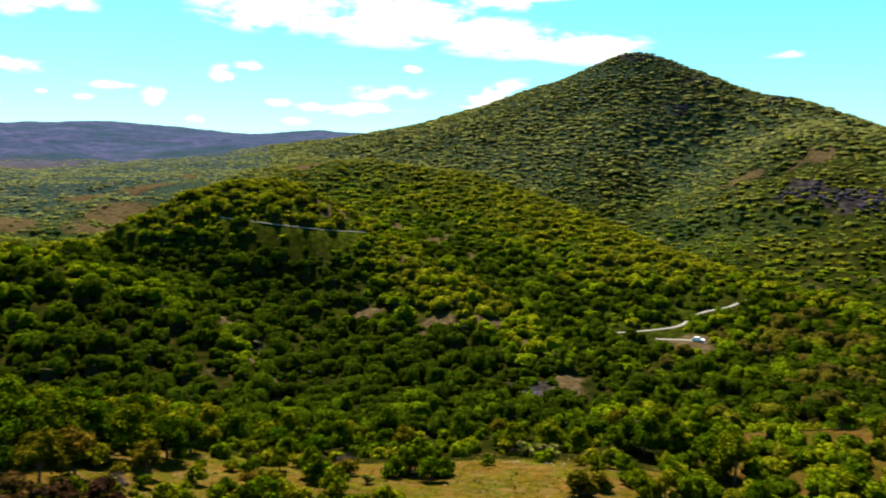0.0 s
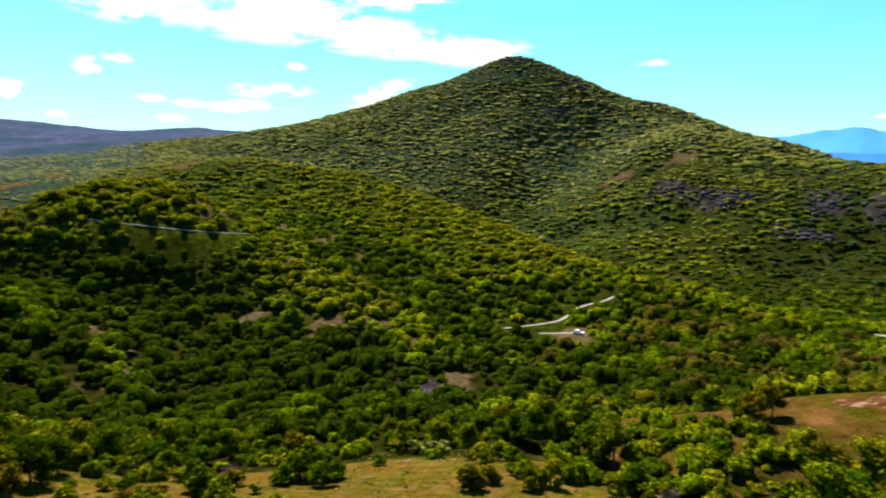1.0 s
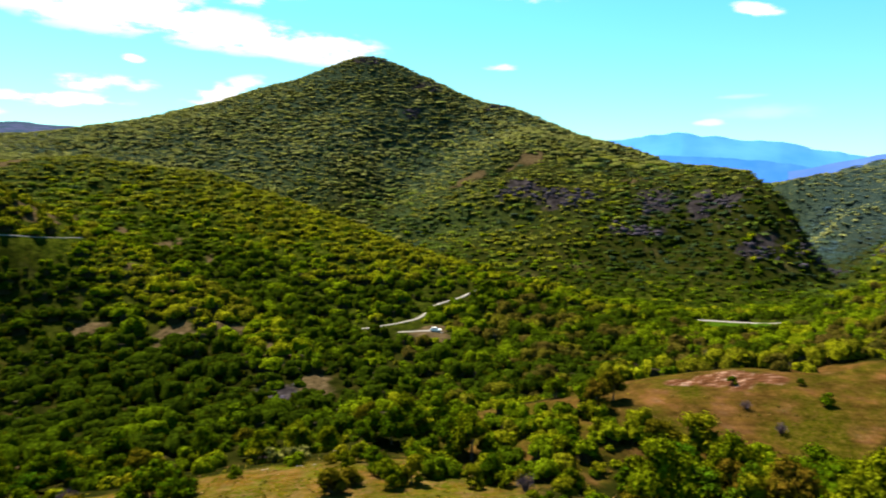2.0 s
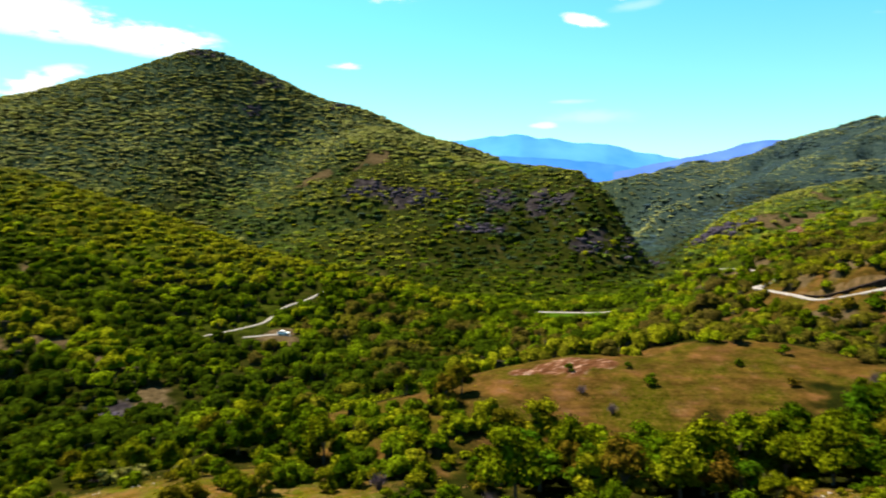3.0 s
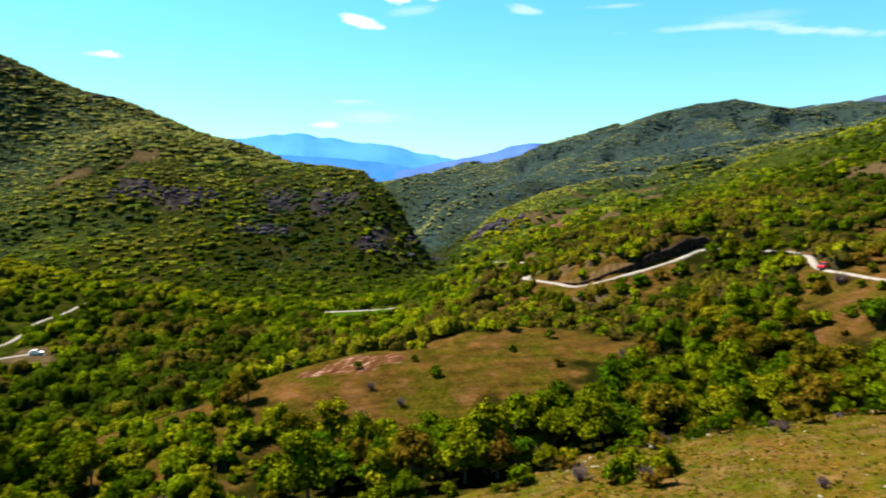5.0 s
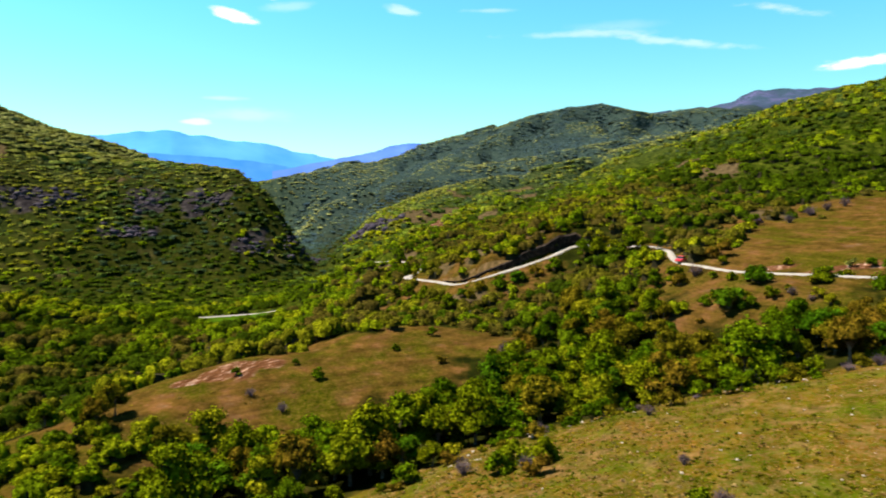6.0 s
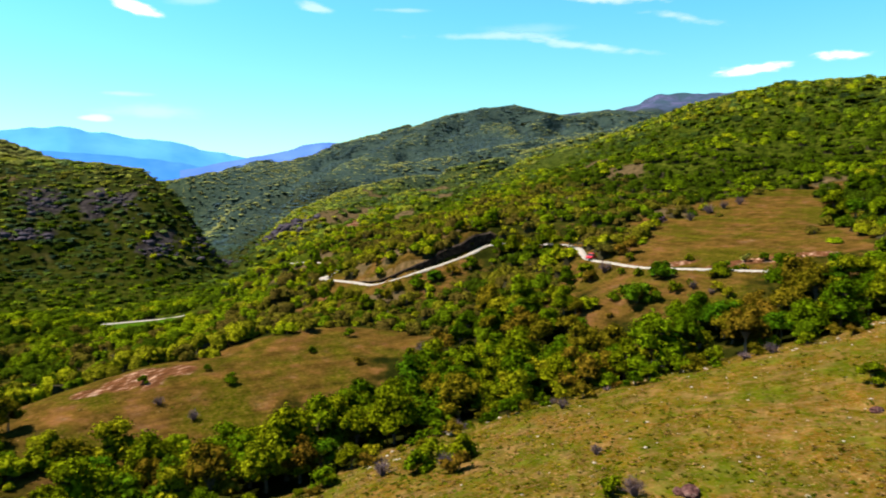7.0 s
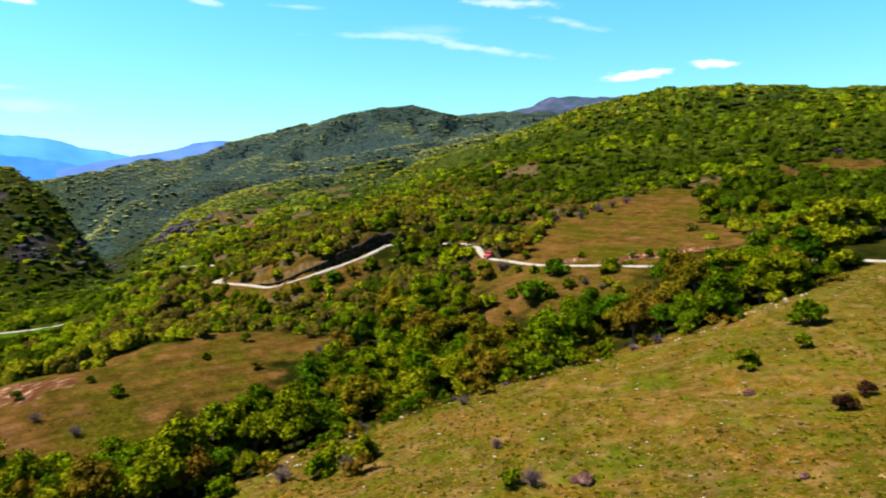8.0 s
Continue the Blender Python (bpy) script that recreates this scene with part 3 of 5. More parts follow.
def build_road(name, label):
    line, half = ROAD_LINES[name], ROAD_WIDTH[name] / 2
    t = np.gradient(line[:, :2], axis=0)
    t /= np.linalg.norm(t, axis=1)[:, None]
    side = np.stack([t[:, 1], -t[:, 0]], -1)
    wob = fbm(line[:, 0], line[:, 1], 7, 3, 21)
    rows = []
    for k, drop in ((-1.12, -0.35), (-1.0, 0.02), (-0.5, 0.07), (0, 0.09), (0.5, 0.07), (1.0, 0.02), (1.12, -0.35)):
        edge = half * k * (1 + 0.12 * wob * (abs(k) >= 1))
        rows.append(np.column_stack([line[:, :2] + side * edge[:, None], line[:, 2] + drop]))
    n = len(line)
    verts = np.vstack(rows)
    faces = [(r * n + i, (r + 1) * n + i, (r + 1) * n + i + 1, r * n + i + 1) for r in range(6) for i in range(n - 1)]
    ob = new("road", mesh_from("road", verts, faces, ROAD, True))
    return tagged(ob, label, "road", kind="structure")


build_road("meadow_road", "narrow pale grey asphalt road along the meadow")
build_road("spur_road", "pale winding asphalt road round a hill spur")
build_road("valley_road", "pale road on the valley floor beside a green field")
build_road("foothill_road", "pale grey road climbing through scrub")
build_road("car_track", "short pale gravel track ending in scrub")
build_road("knoll_road", "grey road cut along a scrubby knoll")


# near-black earth: the shade on the bank's face put into its colour
SHADED_EARTH = plain("shaded_earth", [(0.3, (0.008, 0.006, 0.005)), (0.52, (0.018, 0.013, 0.011)), (0.72, (0.05, 0.036, 0.03))], 0.8, 0.95, 0.9, 0.4)


TERRACE = plain("terrace_turf", [(0.3, (0.028, 0.02, 0.007)), (0.5, (0.058, 0.036, 0.014)), (0.7, (0.095, 0.058, 0.03))], 0.6, 0.95, 0.7, 0.3)


def build_cutting():
    """The steep bank where the winding road is cut into the hillside, its shade painted into the earth."""
    line = ROAD_LINES["spur_road"]
    b, d = polar(line[:, 0], line[:, 1])
    line, b, d = line[(b > 61.6) & (b < 73.6) & (d < 232)], b[(b > 61.6) & (b < 73.6) & (d < 232)], d[(b > 61.6) & (b < 73.6) & (d < 232)]
    tall = np.interp(b, [61.6, 62.5, 65, 66.5, 71.5, 73, 73.6], [0.2, 0.9, 1.4, 2.8, 5.0, 4.6, 1.0]) * (1 + 0.5 * fbm(line[:, 0], line[:, 1], 6, 3, 91))
    out = line[:, :2] / d[:, None]
    wob = fbm(line[:, 0], line[:, 1], 4, 3, 92)
    rows = []
    for back, up in ((2.5, -0.1), (2.45, 0.3), (2.2, 0.62), (1.95, 0.9), (2.7, 1.02)):
        p = line[:, :2] + out * (back + 0.5 * wob * up)[:, None]
        rows.append(np.column_stack([p, line[:, 2] - 0.2 + up * tall]))
    p = line[:, :2] + out * 4.6
    rows.append(np.column_stack([p, land_height(p[:, 0], p[:, 1]) - 0.3]))
    n = len(line)
    faces = [(r * n + i, (r + 1) * n + i, (r + 1) * n + i + 1, r * n + i + 1) for r in range(5) for i in range(n - 1)]
    me = mesh_from("road_bank", np.vstack(rows), faces, SHADED_EARTH, False)
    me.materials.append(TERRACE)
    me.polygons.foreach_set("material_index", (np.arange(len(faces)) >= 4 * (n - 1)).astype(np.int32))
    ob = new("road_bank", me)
    return tagged(ob, "steep earth bank above the winding road, coloured dark as in shade", "bank", kind="structure")


build_cutting()


def far_ridge(stations, depth, drop, mat, label, rough, seed):
    """A range of distant mountains: a crest with a broken front slope and a back slope."""
    b = np.arange(stations[0][0], stations[-1][0] + 0.01, 0.2)
    dist = np.interp(b, [s[0] for s in stations], [s[1] for s in stations])
    rise = np.interp(b, [s[0] for s in stations], [s[2] for s in stations])
    top = EYE + dist * np.tan(np.radians(rise))
    jag = fbm(b * 100, b * 0, 160, 4, seed) * rough * 0.25
    n, steps = len(b), 26
    verts = []
    for k in range(steps):
        f = k / (steps - 4)
        d = dist - depth * f
        x, y = np.sin(np.radians(b)) * d, np.cos(np.radians(b)) * d
        z = top - drop * f + jag * max(0.0, 1 - 9 * f) + (fbm(x, y, 900, 3, seed) * rough * 0.35 if f > 0 else 0) * min(1, 3 * abs(f))
        verts.append(np.column_stack([x, y, z]))
    faces = [(k * n + i, k * n + i + 1, (k + 1) * n + i + 1, (k + 1) * n + i) for k in range(steps - 1) for i in range(n - 1)]
    ob = new("backdrop", mesh_from("backdrop", np.vstack(verts), faces, mat, True))
    return tagged(ob, label, "mountain range", kind="structure")


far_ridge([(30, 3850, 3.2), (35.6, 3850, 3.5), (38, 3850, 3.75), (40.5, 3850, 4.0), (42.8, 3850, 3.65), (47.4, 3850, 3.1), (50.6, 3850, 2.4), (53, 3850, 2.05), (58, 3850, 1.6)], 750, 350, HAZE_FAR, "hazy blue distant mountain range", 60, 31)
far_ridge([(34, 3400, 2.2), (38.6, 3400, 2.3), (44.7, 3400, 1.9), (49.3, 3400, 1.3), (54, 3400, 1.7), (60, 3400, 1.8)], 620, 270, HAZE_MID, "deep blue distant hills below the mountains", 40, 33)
far_ridge([(48, 2900, 0.9), (51, 2900, 1.5), (52.9, 2900, 1.85), (55.9, 2900, 2.5), (58.9, 2900, 3.35), (62.1, 2900, 3.2), (68, 2900, 2.8)], 500, 260, HAZE_NEAR, "hill beyond the gorge, blue violet with haze", 30, 35)

# ---- plants ----
rng = np.random.RandomState(7)


def cube_dome(seed, lump=0.22):
    """A lumpy low dome of 20 quads, for the dark heart of a crown."""
    r = np.random.RandomState(seed)
    verts, faces = [], []
    index = {}

    def vert(p):
        key = tuple(round(c, 3) for c in p)
        if key not in index:
            index[key] = len(verts)
            v = np.array(p, float)
            v /= np.linalg.norm(v)
            verts.append(v * (1 + lump * r.uniform(-1, 1)))
        return index[key]
    for axis in range(3):
        for sign in (-1, 1):
            if axis == 2 and sign == -1:
                continue
            for i in (-1, 0):
                for j in (-1, 0):
                    quad = []
                    for a, b in ((i, j), (i + 1, j), (i + 1, j + 1), (i, j + 1)):
                        p = [0, 0, 0]
                        p[axis], p[(axis + 1) % 3], p[(axis + 2) % 3] = sign, a, b
                        quad.append(vert(p))
                    faces.append(quad if sign > 0 else quad[::-1])
    return np.array(verts), np.array(faces)


def stub(seed):
    """Five leaning quads, for the heart of a small crown."""
    r = np.random.RandomState(seed)
    low = np.array([(-1, -1, -0.6), (1, -1, -0.6), (1, 1, -0.6), (-1, 1, -0.6)]) * r.uniform(0.6, 0.85, (4, 1))
    top = np.array([(-1, -1, 0.75), (1, -1, 0.75), (1, 1, 0.75), (-1, 1, 0.75)]) * np.column_stack([r.uniform(0.4, 0.62, (4, 1))] * 2 + [r.uniform(0.8, 1.15, (4, 1))])
    return np.vstack([low, top]), np.array([(0, 1, 5, 4), (1, 2, 6, 5), (2, 3, 7, 6), (3, 0, 4, 7), (4, 5, 6, 7)])


def leaves(centres, normals, size, r, spread_by=0.7):
    """Bent leaf clumps, one quad each, turned about their normals."""
    n = normals + r.normal(0, spread_by, normals.shape)
    n /= np.linalg.norm(n, axis=1)[:, None]
    a = np.cross(n, r.normal(0, 1, n.shape))
    a /= np.linalg.norm(a, axis=1)[:, None]
    b = np.cross(n, a)
    s = (size * r.uniform(0.65, 1.35, len(n)))[:, None]
    k = s * r.uniform(0.55, 1.0, (len(n), 1))
    corners = np.stack([centres - a * s, centres - b * k * 0.8 + n * s * 0.15, centres + a * s, centres + b * k], 1)
    return corners.reshape(-1, 3), np.arange(len(n) * 4).reshape(-1, 4)


def shell(count, r, low=-0.25):
    v = r.normal(0, 1, (count * 6 + 20, 3))
    v /= np.linalg.norm(v, axis=1)[:, None]
    return v[v[:, 2] > low][:count]


def cap(seed, lump=0.3, skirt=0.3):
    """The upper part of a lumpy dome with a drooping rim: a leafy canopy of 12 quads."""
    v, f = cube_dome(seed, lump)
    rim = np.abs(v[:, 2]) < 1e-6
    v[rim, 2] = -skirt * np.random.RandomState(seed).uniform(0.6, 1.3, rim.sum())
    f = f[v[f].mean(1)[:, 2] > -0.05]
    return v, f


def scrub_template(seed, leaf_count, leaf_size, caps=2, big=0.8, low=False):
    """A bush or low tree about 1 across the radius, on z = 0: branches coloured dark as inner shade under leafy caps,
    roughened by leaf clumps.
    """
    r = np.random.RandomState(seed)
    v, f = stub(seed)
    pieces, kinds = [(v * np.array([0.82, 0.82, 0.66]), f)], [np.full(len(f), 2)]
    if low:  # leafy down to the ground
        pieces, kinds = [], []
    centres, sizes = [], []
    for i in range(caps):
        v, f = cap(seed * 7 + i, 0.3, 0.75 if low else 0.4)
        a = i * 6.28 / caps + r.uniform(-0.6, 0.6)
        s = r.uniform(0.85, 1.1) * big * (1.0 if caps == 1 else 0.78)
        k = 0.0 if caps == 1 else r.uniform(0.3, 0.58)
        c = np.array([math.cos(a) * k, math.sin(a) * k, r.uniform(0.05, 0.2) if low else r.uniform(0.28, 0.62)])
        v = v * s * np.array([r.uniform(0.8, 1.15), r.uniform(0.8, 1.15), r.uniform(0.62, 0.85)]) + c
        pieces.append((v, f))
        kinds.append(np.ones(len(f)))
        centres.append(c)
        sizes.append(s)
    if leaf_count:
        pick = r.randint(0, caps, leaf_count)
        d = shell(leaf_count, r, -0.3)
        c = np.array(centres)[pick] + d * np.array([1, 1, 0.75]) * np.array(sizes)[pick][:, None] * r.uniform(0.92, 1.15, (leaf_count, 1))
        lv, lf = leaves(c, d + np.array([0, 0, 0.35]), leaf_size, r, 0.45)
        pieces.append((lv, lf))
        kinds.append(np.zeros(len(lf)))
    v = np.vstack([q for q, _ in pieces])
    f, base = [], 0
    for pv, pf in pieces:
        f.append(pf + base)
        base += len(pv)
    return v, np.vstack(f), np.concatenate(kinds)


def mote_template(seed):
    """A far bush: a leafy stub under a few leaf clumps."""
    r = np.random.RandomState(seed)
    v, f = stub(seed)
    d = shell(4, r, 0.1)
    lv, lf = leaves(d * np.array([0.95, 0.95, 0.8]) + np.array([0, 0, 0.1]), d, 0.5, r, 0.5)
    return np.vstack([v * np.array([1.05, 1.05, 0.8]), lv]), np.vstack([f, lf + len(v)]), np.concatenate([np.ones(len(f)), np.zeros(len(lf))])


def joined(name, templates, places, radius, height, turn, tint, which, mat, label, category, cool=None):
    """Many plants of a hillside as one mesh."""
    vs, fs, ts, ms, cs, base = [], [], [], [], [], 0
    for k, (tv, tf, kinds) in enumerate(templates):
        idx = np.nonzero(which == k)[0]
        if len(idx) == 0:
            continue
        c, s = np.cos(turn[idx])[:, None], np.sin(turn[idx])[:, None]
        rad, hei = radius[idx][:, None], height[idx][:, None]
        x = (tv[:, 0] * c - tv[:, 1] * s) * rad + places[idx, 0:1]
        y = (tv[:, 0] * s + tv[:, 1] * c) * rad + places[idx, 1:2]
        z = tv[None, :, 2] * hei + places[idx, 2:3]
        vs.append(np.stack([x, y, z], -1).reshape(-1, 3))
        off = base + np.arange(len(idx))[:, None, None] * len(tv)
        fs.append((tf[None] + off).reshape(-1, 4))
        ts.append(np.repeat(tint[idx], len(tf)))
        ms.append(np.tile(kinds, len(idx)))
        if cool is not None:
            cs.append(np.repeat(cool[idx], len(tf)))
        base += len(idx) * len(tv)
    if not vs:
        return None
    v, f, t = np.vstack(vs), np.vstack(fs), np.concatenate(ts)
    me = bpy.data.meshes.new(name)
    me.vertices.add(len(v))
    me.vertices.foreach_set("co", v.astype(np.float32).ravel())
    me.loops.add(f.size)
    me.loops.foreach_set("vertex_index", f.astype(np.int32).ravel())
    me.polygons.add(len(f))
    me.polygons.foreach_set("loop_start", (np.arange(len(f)) * 4).astype(np.int32))
    me.update(calc_edges=True)
    at = me.attributes.new("tint", "FLOAT", "FACE")
    at.data.foreach_set("value", t.astype(np.float32))
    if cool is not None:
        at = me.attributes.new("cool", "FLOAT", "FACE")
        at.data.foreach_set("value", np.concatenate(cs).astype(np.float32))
    me.materials.append(mat)
    me.materials.append(SHADED_TWIGS)
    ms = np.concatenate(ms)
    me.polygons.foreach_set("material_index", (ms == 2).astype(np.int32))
    me.polygons.foreach_set("use_smooth", ms == 1)
    return tagged(new(name, me), label, category, kind="stuff")


def jittered(first, last, near, far, gap):
    """Places in a sector of the land, one in each cell of a shaken grid."""
    n = int(far / gap) + 1
    i, j = np.meshgrid(np.arange(-n, n + 1), np.arange(-n, n + 1))
    x = (i.ravel() + rng.uniform(-0.46, 0.46, i.size)) * gap
    y = (j.ravel() + rng.uniform(-0.46, 0.46, j.size)) * gap
    b, d = polar(x, y)
    keep = (b > first) & (b < last) & (d > near) & (d < far)
    return x[keep], y[keep]


def seen_from_lookout(x, y, z):
    """Which places lie on slopes that face the lookout; far-side slopes are planted thinly."""
    ok = np.ones(len(x), bool)
    for f in (0.35, 0.5, 0.62, 0.72, 0.8, 0.86, 0.9, 0.935, 0.96, 0.98):
        ok &= land_height(x * f, y * f) - 6 < EYE + (z - EYE) * f
    return ok


def open_ground(x, y):
    """1 where nothing woody grows: meadows, bare patches, roads."""
    b, d = polar(x, y)
    bare = np.maximum(blobs(x, y, DRY_SPOTS), np.maximum(blobs(x, y, RED_SPOTS), blobs(x, y, LUSH_SPOTS)))
    bare = np.maximum(bare, blobs(x, y, BARE_SPOTS) * 0.9)
    bare = np.maximum(bare, blobs(x, y, ROCK_SPOTS) * 0.55)
    gap, _ = road_gap(x, y)
    bare[gap < 2.2] = 1
    for f in (1.012, 1.02):  # the strip below the open roads is kept low
        g, _ = road_gap(x * f, y * f, ("meadow_road", "spur_road", "valley_road", "car_track"))
        low = (g < 1.0) & ((b < 73.5) | (b > 79.8)) & ((d < 235) | (b < 52))
        bare[low] = np.maximum(bare[low], 0.75)
    for f in (1.012, 1.022):
        g, _ = road_gap(x * f, y * f, ("foothill_road",))
        bare[(g < 0.7) & (b > 15.5) & (b < 23.7)] = 1
    g, _ = road_gap(x * 1.036, y * 1.036, ("foothill_road",))
    bare[(g < 1.2) & (b > 15.5) & (b < 20.3)] = 1
    for f in (1.03, 1.045, 1.06, 1.075, 1.09):
        g, _ = road_gap(x * f, y * f, ("valley_road",))
        bare[g < 1.5] = np.maximum(bare[g < 1.5], 1.0 if f < 1.07 else 0.8)
    for f in (1.012, 1.026, 1.04):
        g, _ = road_gap(x * f, y * f, ("knoll_road",))
        bare[(g < 1.2) & (b > -16) & (b < -7)] = 1
    for f in (1.012, 1.024, 1.036, 1.048):
        g, _ = road_gap(x * f, y * f, ("car_track",))
        bare[g < 3.6] = 1
    bare[(d < grass_reach(b) + 2) & (b > 42) & (b < 145)] = 1
    return bare


def plant_hills(name, first, last, near, far, gap, size, templates, label, thin=0.25):
    x, y = jittered(first, last, near, far, gap)
    patch = fbm(x, y, 45, 3, 51) + 0.6 * fbm(x, y, 160, 2, 52)
    keep = (open_ground(x, y) + rng.uniform(-0.35, 0.35, len(x)) < 0.62) & (patch + rng.uniform(-0.2, 0.2, len(x)) > -0.36 - thin)
    x, y, patch = x[keep], y[keep], patch[keep]
    z = land_height(x, y)
    vis = seen_from_lookout(x, y, z)
    keep = vis | (rng.uniform(0, 1, len(x)) < 0.15)
    x, y, z, patch = x[keep], y[keep], z[keep], patch[keep]
    n = len(x)
    radius = (size[0] + (size[1] - size[0]) * rng.uniform(0, 1, n) ** 1.4 * 1.15) * (1 + 0.3 * patch) * np.interp(np.hypot(x, y), [330, 420], [0.92, 1.0])
    height = radius * rng.uniform(0.7, 1.05, n) * np.interp(np.hypot(x, y), [240, 340, 450, 600, 800], [1.35, 1.1, 0.66, 0.38, 0.32])
    tint = np.clip(0.4 + 0.5 * fbm(x, y, 55, 3, 61) + rng.normal(0, 0.22, n), 0.0, 0.78)
    radius *= np.interp(z, [150, 175], [1.0, 0.66])  # stunted on the summit
    height *= np.interp(z, [150, 175], [1.0, 0.6])
    b, d = polar(x, y)
    for f in (1.012, 1.024, 1.036, 1.048):  # low bushes on the verge of the winding road
        g, _ = road_gap(x * f, y * f, ("spur_road",))
        verge = (g < 2.0) & (b > 60.5) & (b < 72) & (d < 225)
        radius[verge], height[verge] = np.minimum(radius[verge], 0.8), np.minimum(height[verge], 0.7)
    cool = haze_amount(b, d)
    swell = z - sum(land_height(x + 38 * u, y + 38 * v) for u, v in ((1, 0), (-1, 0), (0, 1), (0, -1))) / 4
    tint = np.clip(tint - 0.06 + 0.12 * smoothstep(d, 340, 520) - 0.04 * smoothstep(d, 520, 640) + 0.06 * smoothstep(b, 56, 66) + 0.2 * smoothstep(22 - b, 0, 8) * smoothstep(d, 330, 400) + 0.14 * blobs(x, y, [(69, 180, 40, 30)]) - 0.1 * smoothstep(b, 52, 62) * smoothstep(d, 230, 330) + 0.1 * smoothstep(16 - b, 0, 8) * smoothstep(d, 380, 440) * smoothstep(600 - d, 0, 60) + 0.03 * smoothstep(b, 24, 34) + 0.05 * smoothstep(b, 50, 56) - (0.42 - 0.26 * smoothstep(d, 330, 430) * (b < 52)) * blobs(x, y, DARK_SPOTS) + 0.16 * smoothstep(d, 240, 340) * smoothstep(52 - b, 0, 8) + 0.26 * smoothstep(d, 480, 640) * smoothstep(36 - b, 0, 8) + 0.08 * smoothstep(d, 480, 640) * (b < 52) - 0.17 * smoothstep(b, 76, 84) - (0.16 + 0.12 * smoothstep(d, 760, 980)) * smoothstep(d, 560, 680) * (b > 52) - 0.2 * smoothstep(b, 36, 42) * smoothstep(d, 380, 440) * (b < 52) - 0.16 * blobs(x, y, [(46, 490, 70, 40), (41, 450, 50, 40)]) - 0.1 * smoothstep(-b, 14, 22) - 0.17 * smoothstep(b, 54, 60) * smoothstep(d, 190, 230) - 0.16 * smoothstep(b, 26, 36) * smoothstep(260 - d, 0, 40) + np.clip(swell / 9, -0.3, 0.25), 0, 0.58)  # yellower swells, greener hollows: crest light and hollow shade put into the tint
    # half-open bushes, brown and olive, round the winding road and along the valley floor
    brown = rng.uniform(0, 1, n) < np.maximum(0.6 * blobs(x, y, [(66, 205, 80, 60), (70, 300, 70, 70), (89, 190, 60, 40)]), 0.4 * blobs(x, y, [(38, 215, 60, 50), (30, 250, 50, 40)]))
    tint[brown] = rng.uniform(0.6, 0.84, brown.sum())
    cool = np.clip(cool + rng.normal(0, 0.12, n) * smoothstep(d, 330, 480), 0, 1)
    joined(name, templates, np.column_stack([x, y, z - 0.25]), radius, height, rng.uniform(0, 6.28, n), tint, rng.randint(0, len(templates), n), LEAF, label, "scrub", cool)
    return n


MID_SCRUB = [scrub_template(100 + i, 26, 0.16, 3, 0.76) for i in range(14)]
NEAR_SCRUB = [scrub_template(150 + i, 150, 0.11, 5, 0.7) for i in range(8)]
FAR_SCRUB = [scrub_template(200 + i, 8, 0.2, 2, 0.95, True) for i in range(12)]
MOTE_SCRUB = [mote_template(360 + i) for i in range(16)]
TINY_SCRUB = [scrub_template(300 + i, 4, 0.26, 1, 1.1, True) for i in range(12)]
COUNTS = [
    plant_hills("scrub", -22, -4, 272, 320, 3.9, (1.3, 2.5), FAR_SCRUB, "dark green scrub on the steep face of the knoll"),
    plant_hills("scrub", -44, 20, 134, 345, 5.3, (1.3, 4.7), MID_SCRUB, "dense green oak scrub on the knoll and its gullies", 0.36),
    plant_hills("scrub", 20, 56, 138, 345, 5.0, (1.4, 4.4), MID_SCRUB, "dense green oak scrub on the valley floor"),
    plant_hills("scrub", 56, 80, 150, 345, 4.1, (0.9, 3.1), MID_SCRUB, "scattered bright green bushes below the winding road", -0.1),
    plant_hills("scrub", 80, 118, 165, 345, 4.7, (1.2, 3.2), MID_SCRUB, "green bushes round the sloping meadow", 0.2),
    plant_hills("scrub", -17, 24, 345, 560, 5.1, (2.2, 4.2), FAR_SCRUB, "green scrub covering the foothills", 0.5),
    plant_hills("scrub", -42, -17, 345, 560, 5.0, (1.3, 3.0), FAR_SCRUB, "hazy grey green scrub broken by bare earth", 0.0),
    plant_hills("scrub", 24, 56, 345, 560, 5.2, (1.9, 3.7), FAR_SCRUB, "green scrub on the mountain's lower flank", 0.5),
    plant_hills("scrub", 56, 118, 345, 560, 4.0, (1.1, 2.8), TINY_SCRUB, "green scrub covering the broad hill"),
    plant_hills("scrub", -14, 52, 560, 860, 4.6, (2.0, 4.6), TINY_SCRUB, "green scrub on the pointed mountain", 0.6),
    plant_hills("scrub", -42, -14, 560, 900, 5.4, (1.5, 3.2), MOTE_SCRUB, "hazy grey green scrub on the plateau", 0.05),
    plant_hills("scrub", 52, 100, 560, 1180, 5.0, (1.8, 3.6), MOTE_SCRUB, "green scrub on the rounded far hill", 0.6),
    plant_hills("scrub", 43, 52, 860, 1180, 6.0, (1.9, 3.6), MOTE_SCRUB, "green scrub on the hill beyond the gorge"),
]
print("planted", COUNTS, sum(COUNTS))

# ---- the trees and bushes near the lookout ----
def leaf(name, a, b, c, shine=0.4):
    return leaf_material(name, [(0.0, a), (0.5, b), (0.8, c), (1.0, a)], shine)


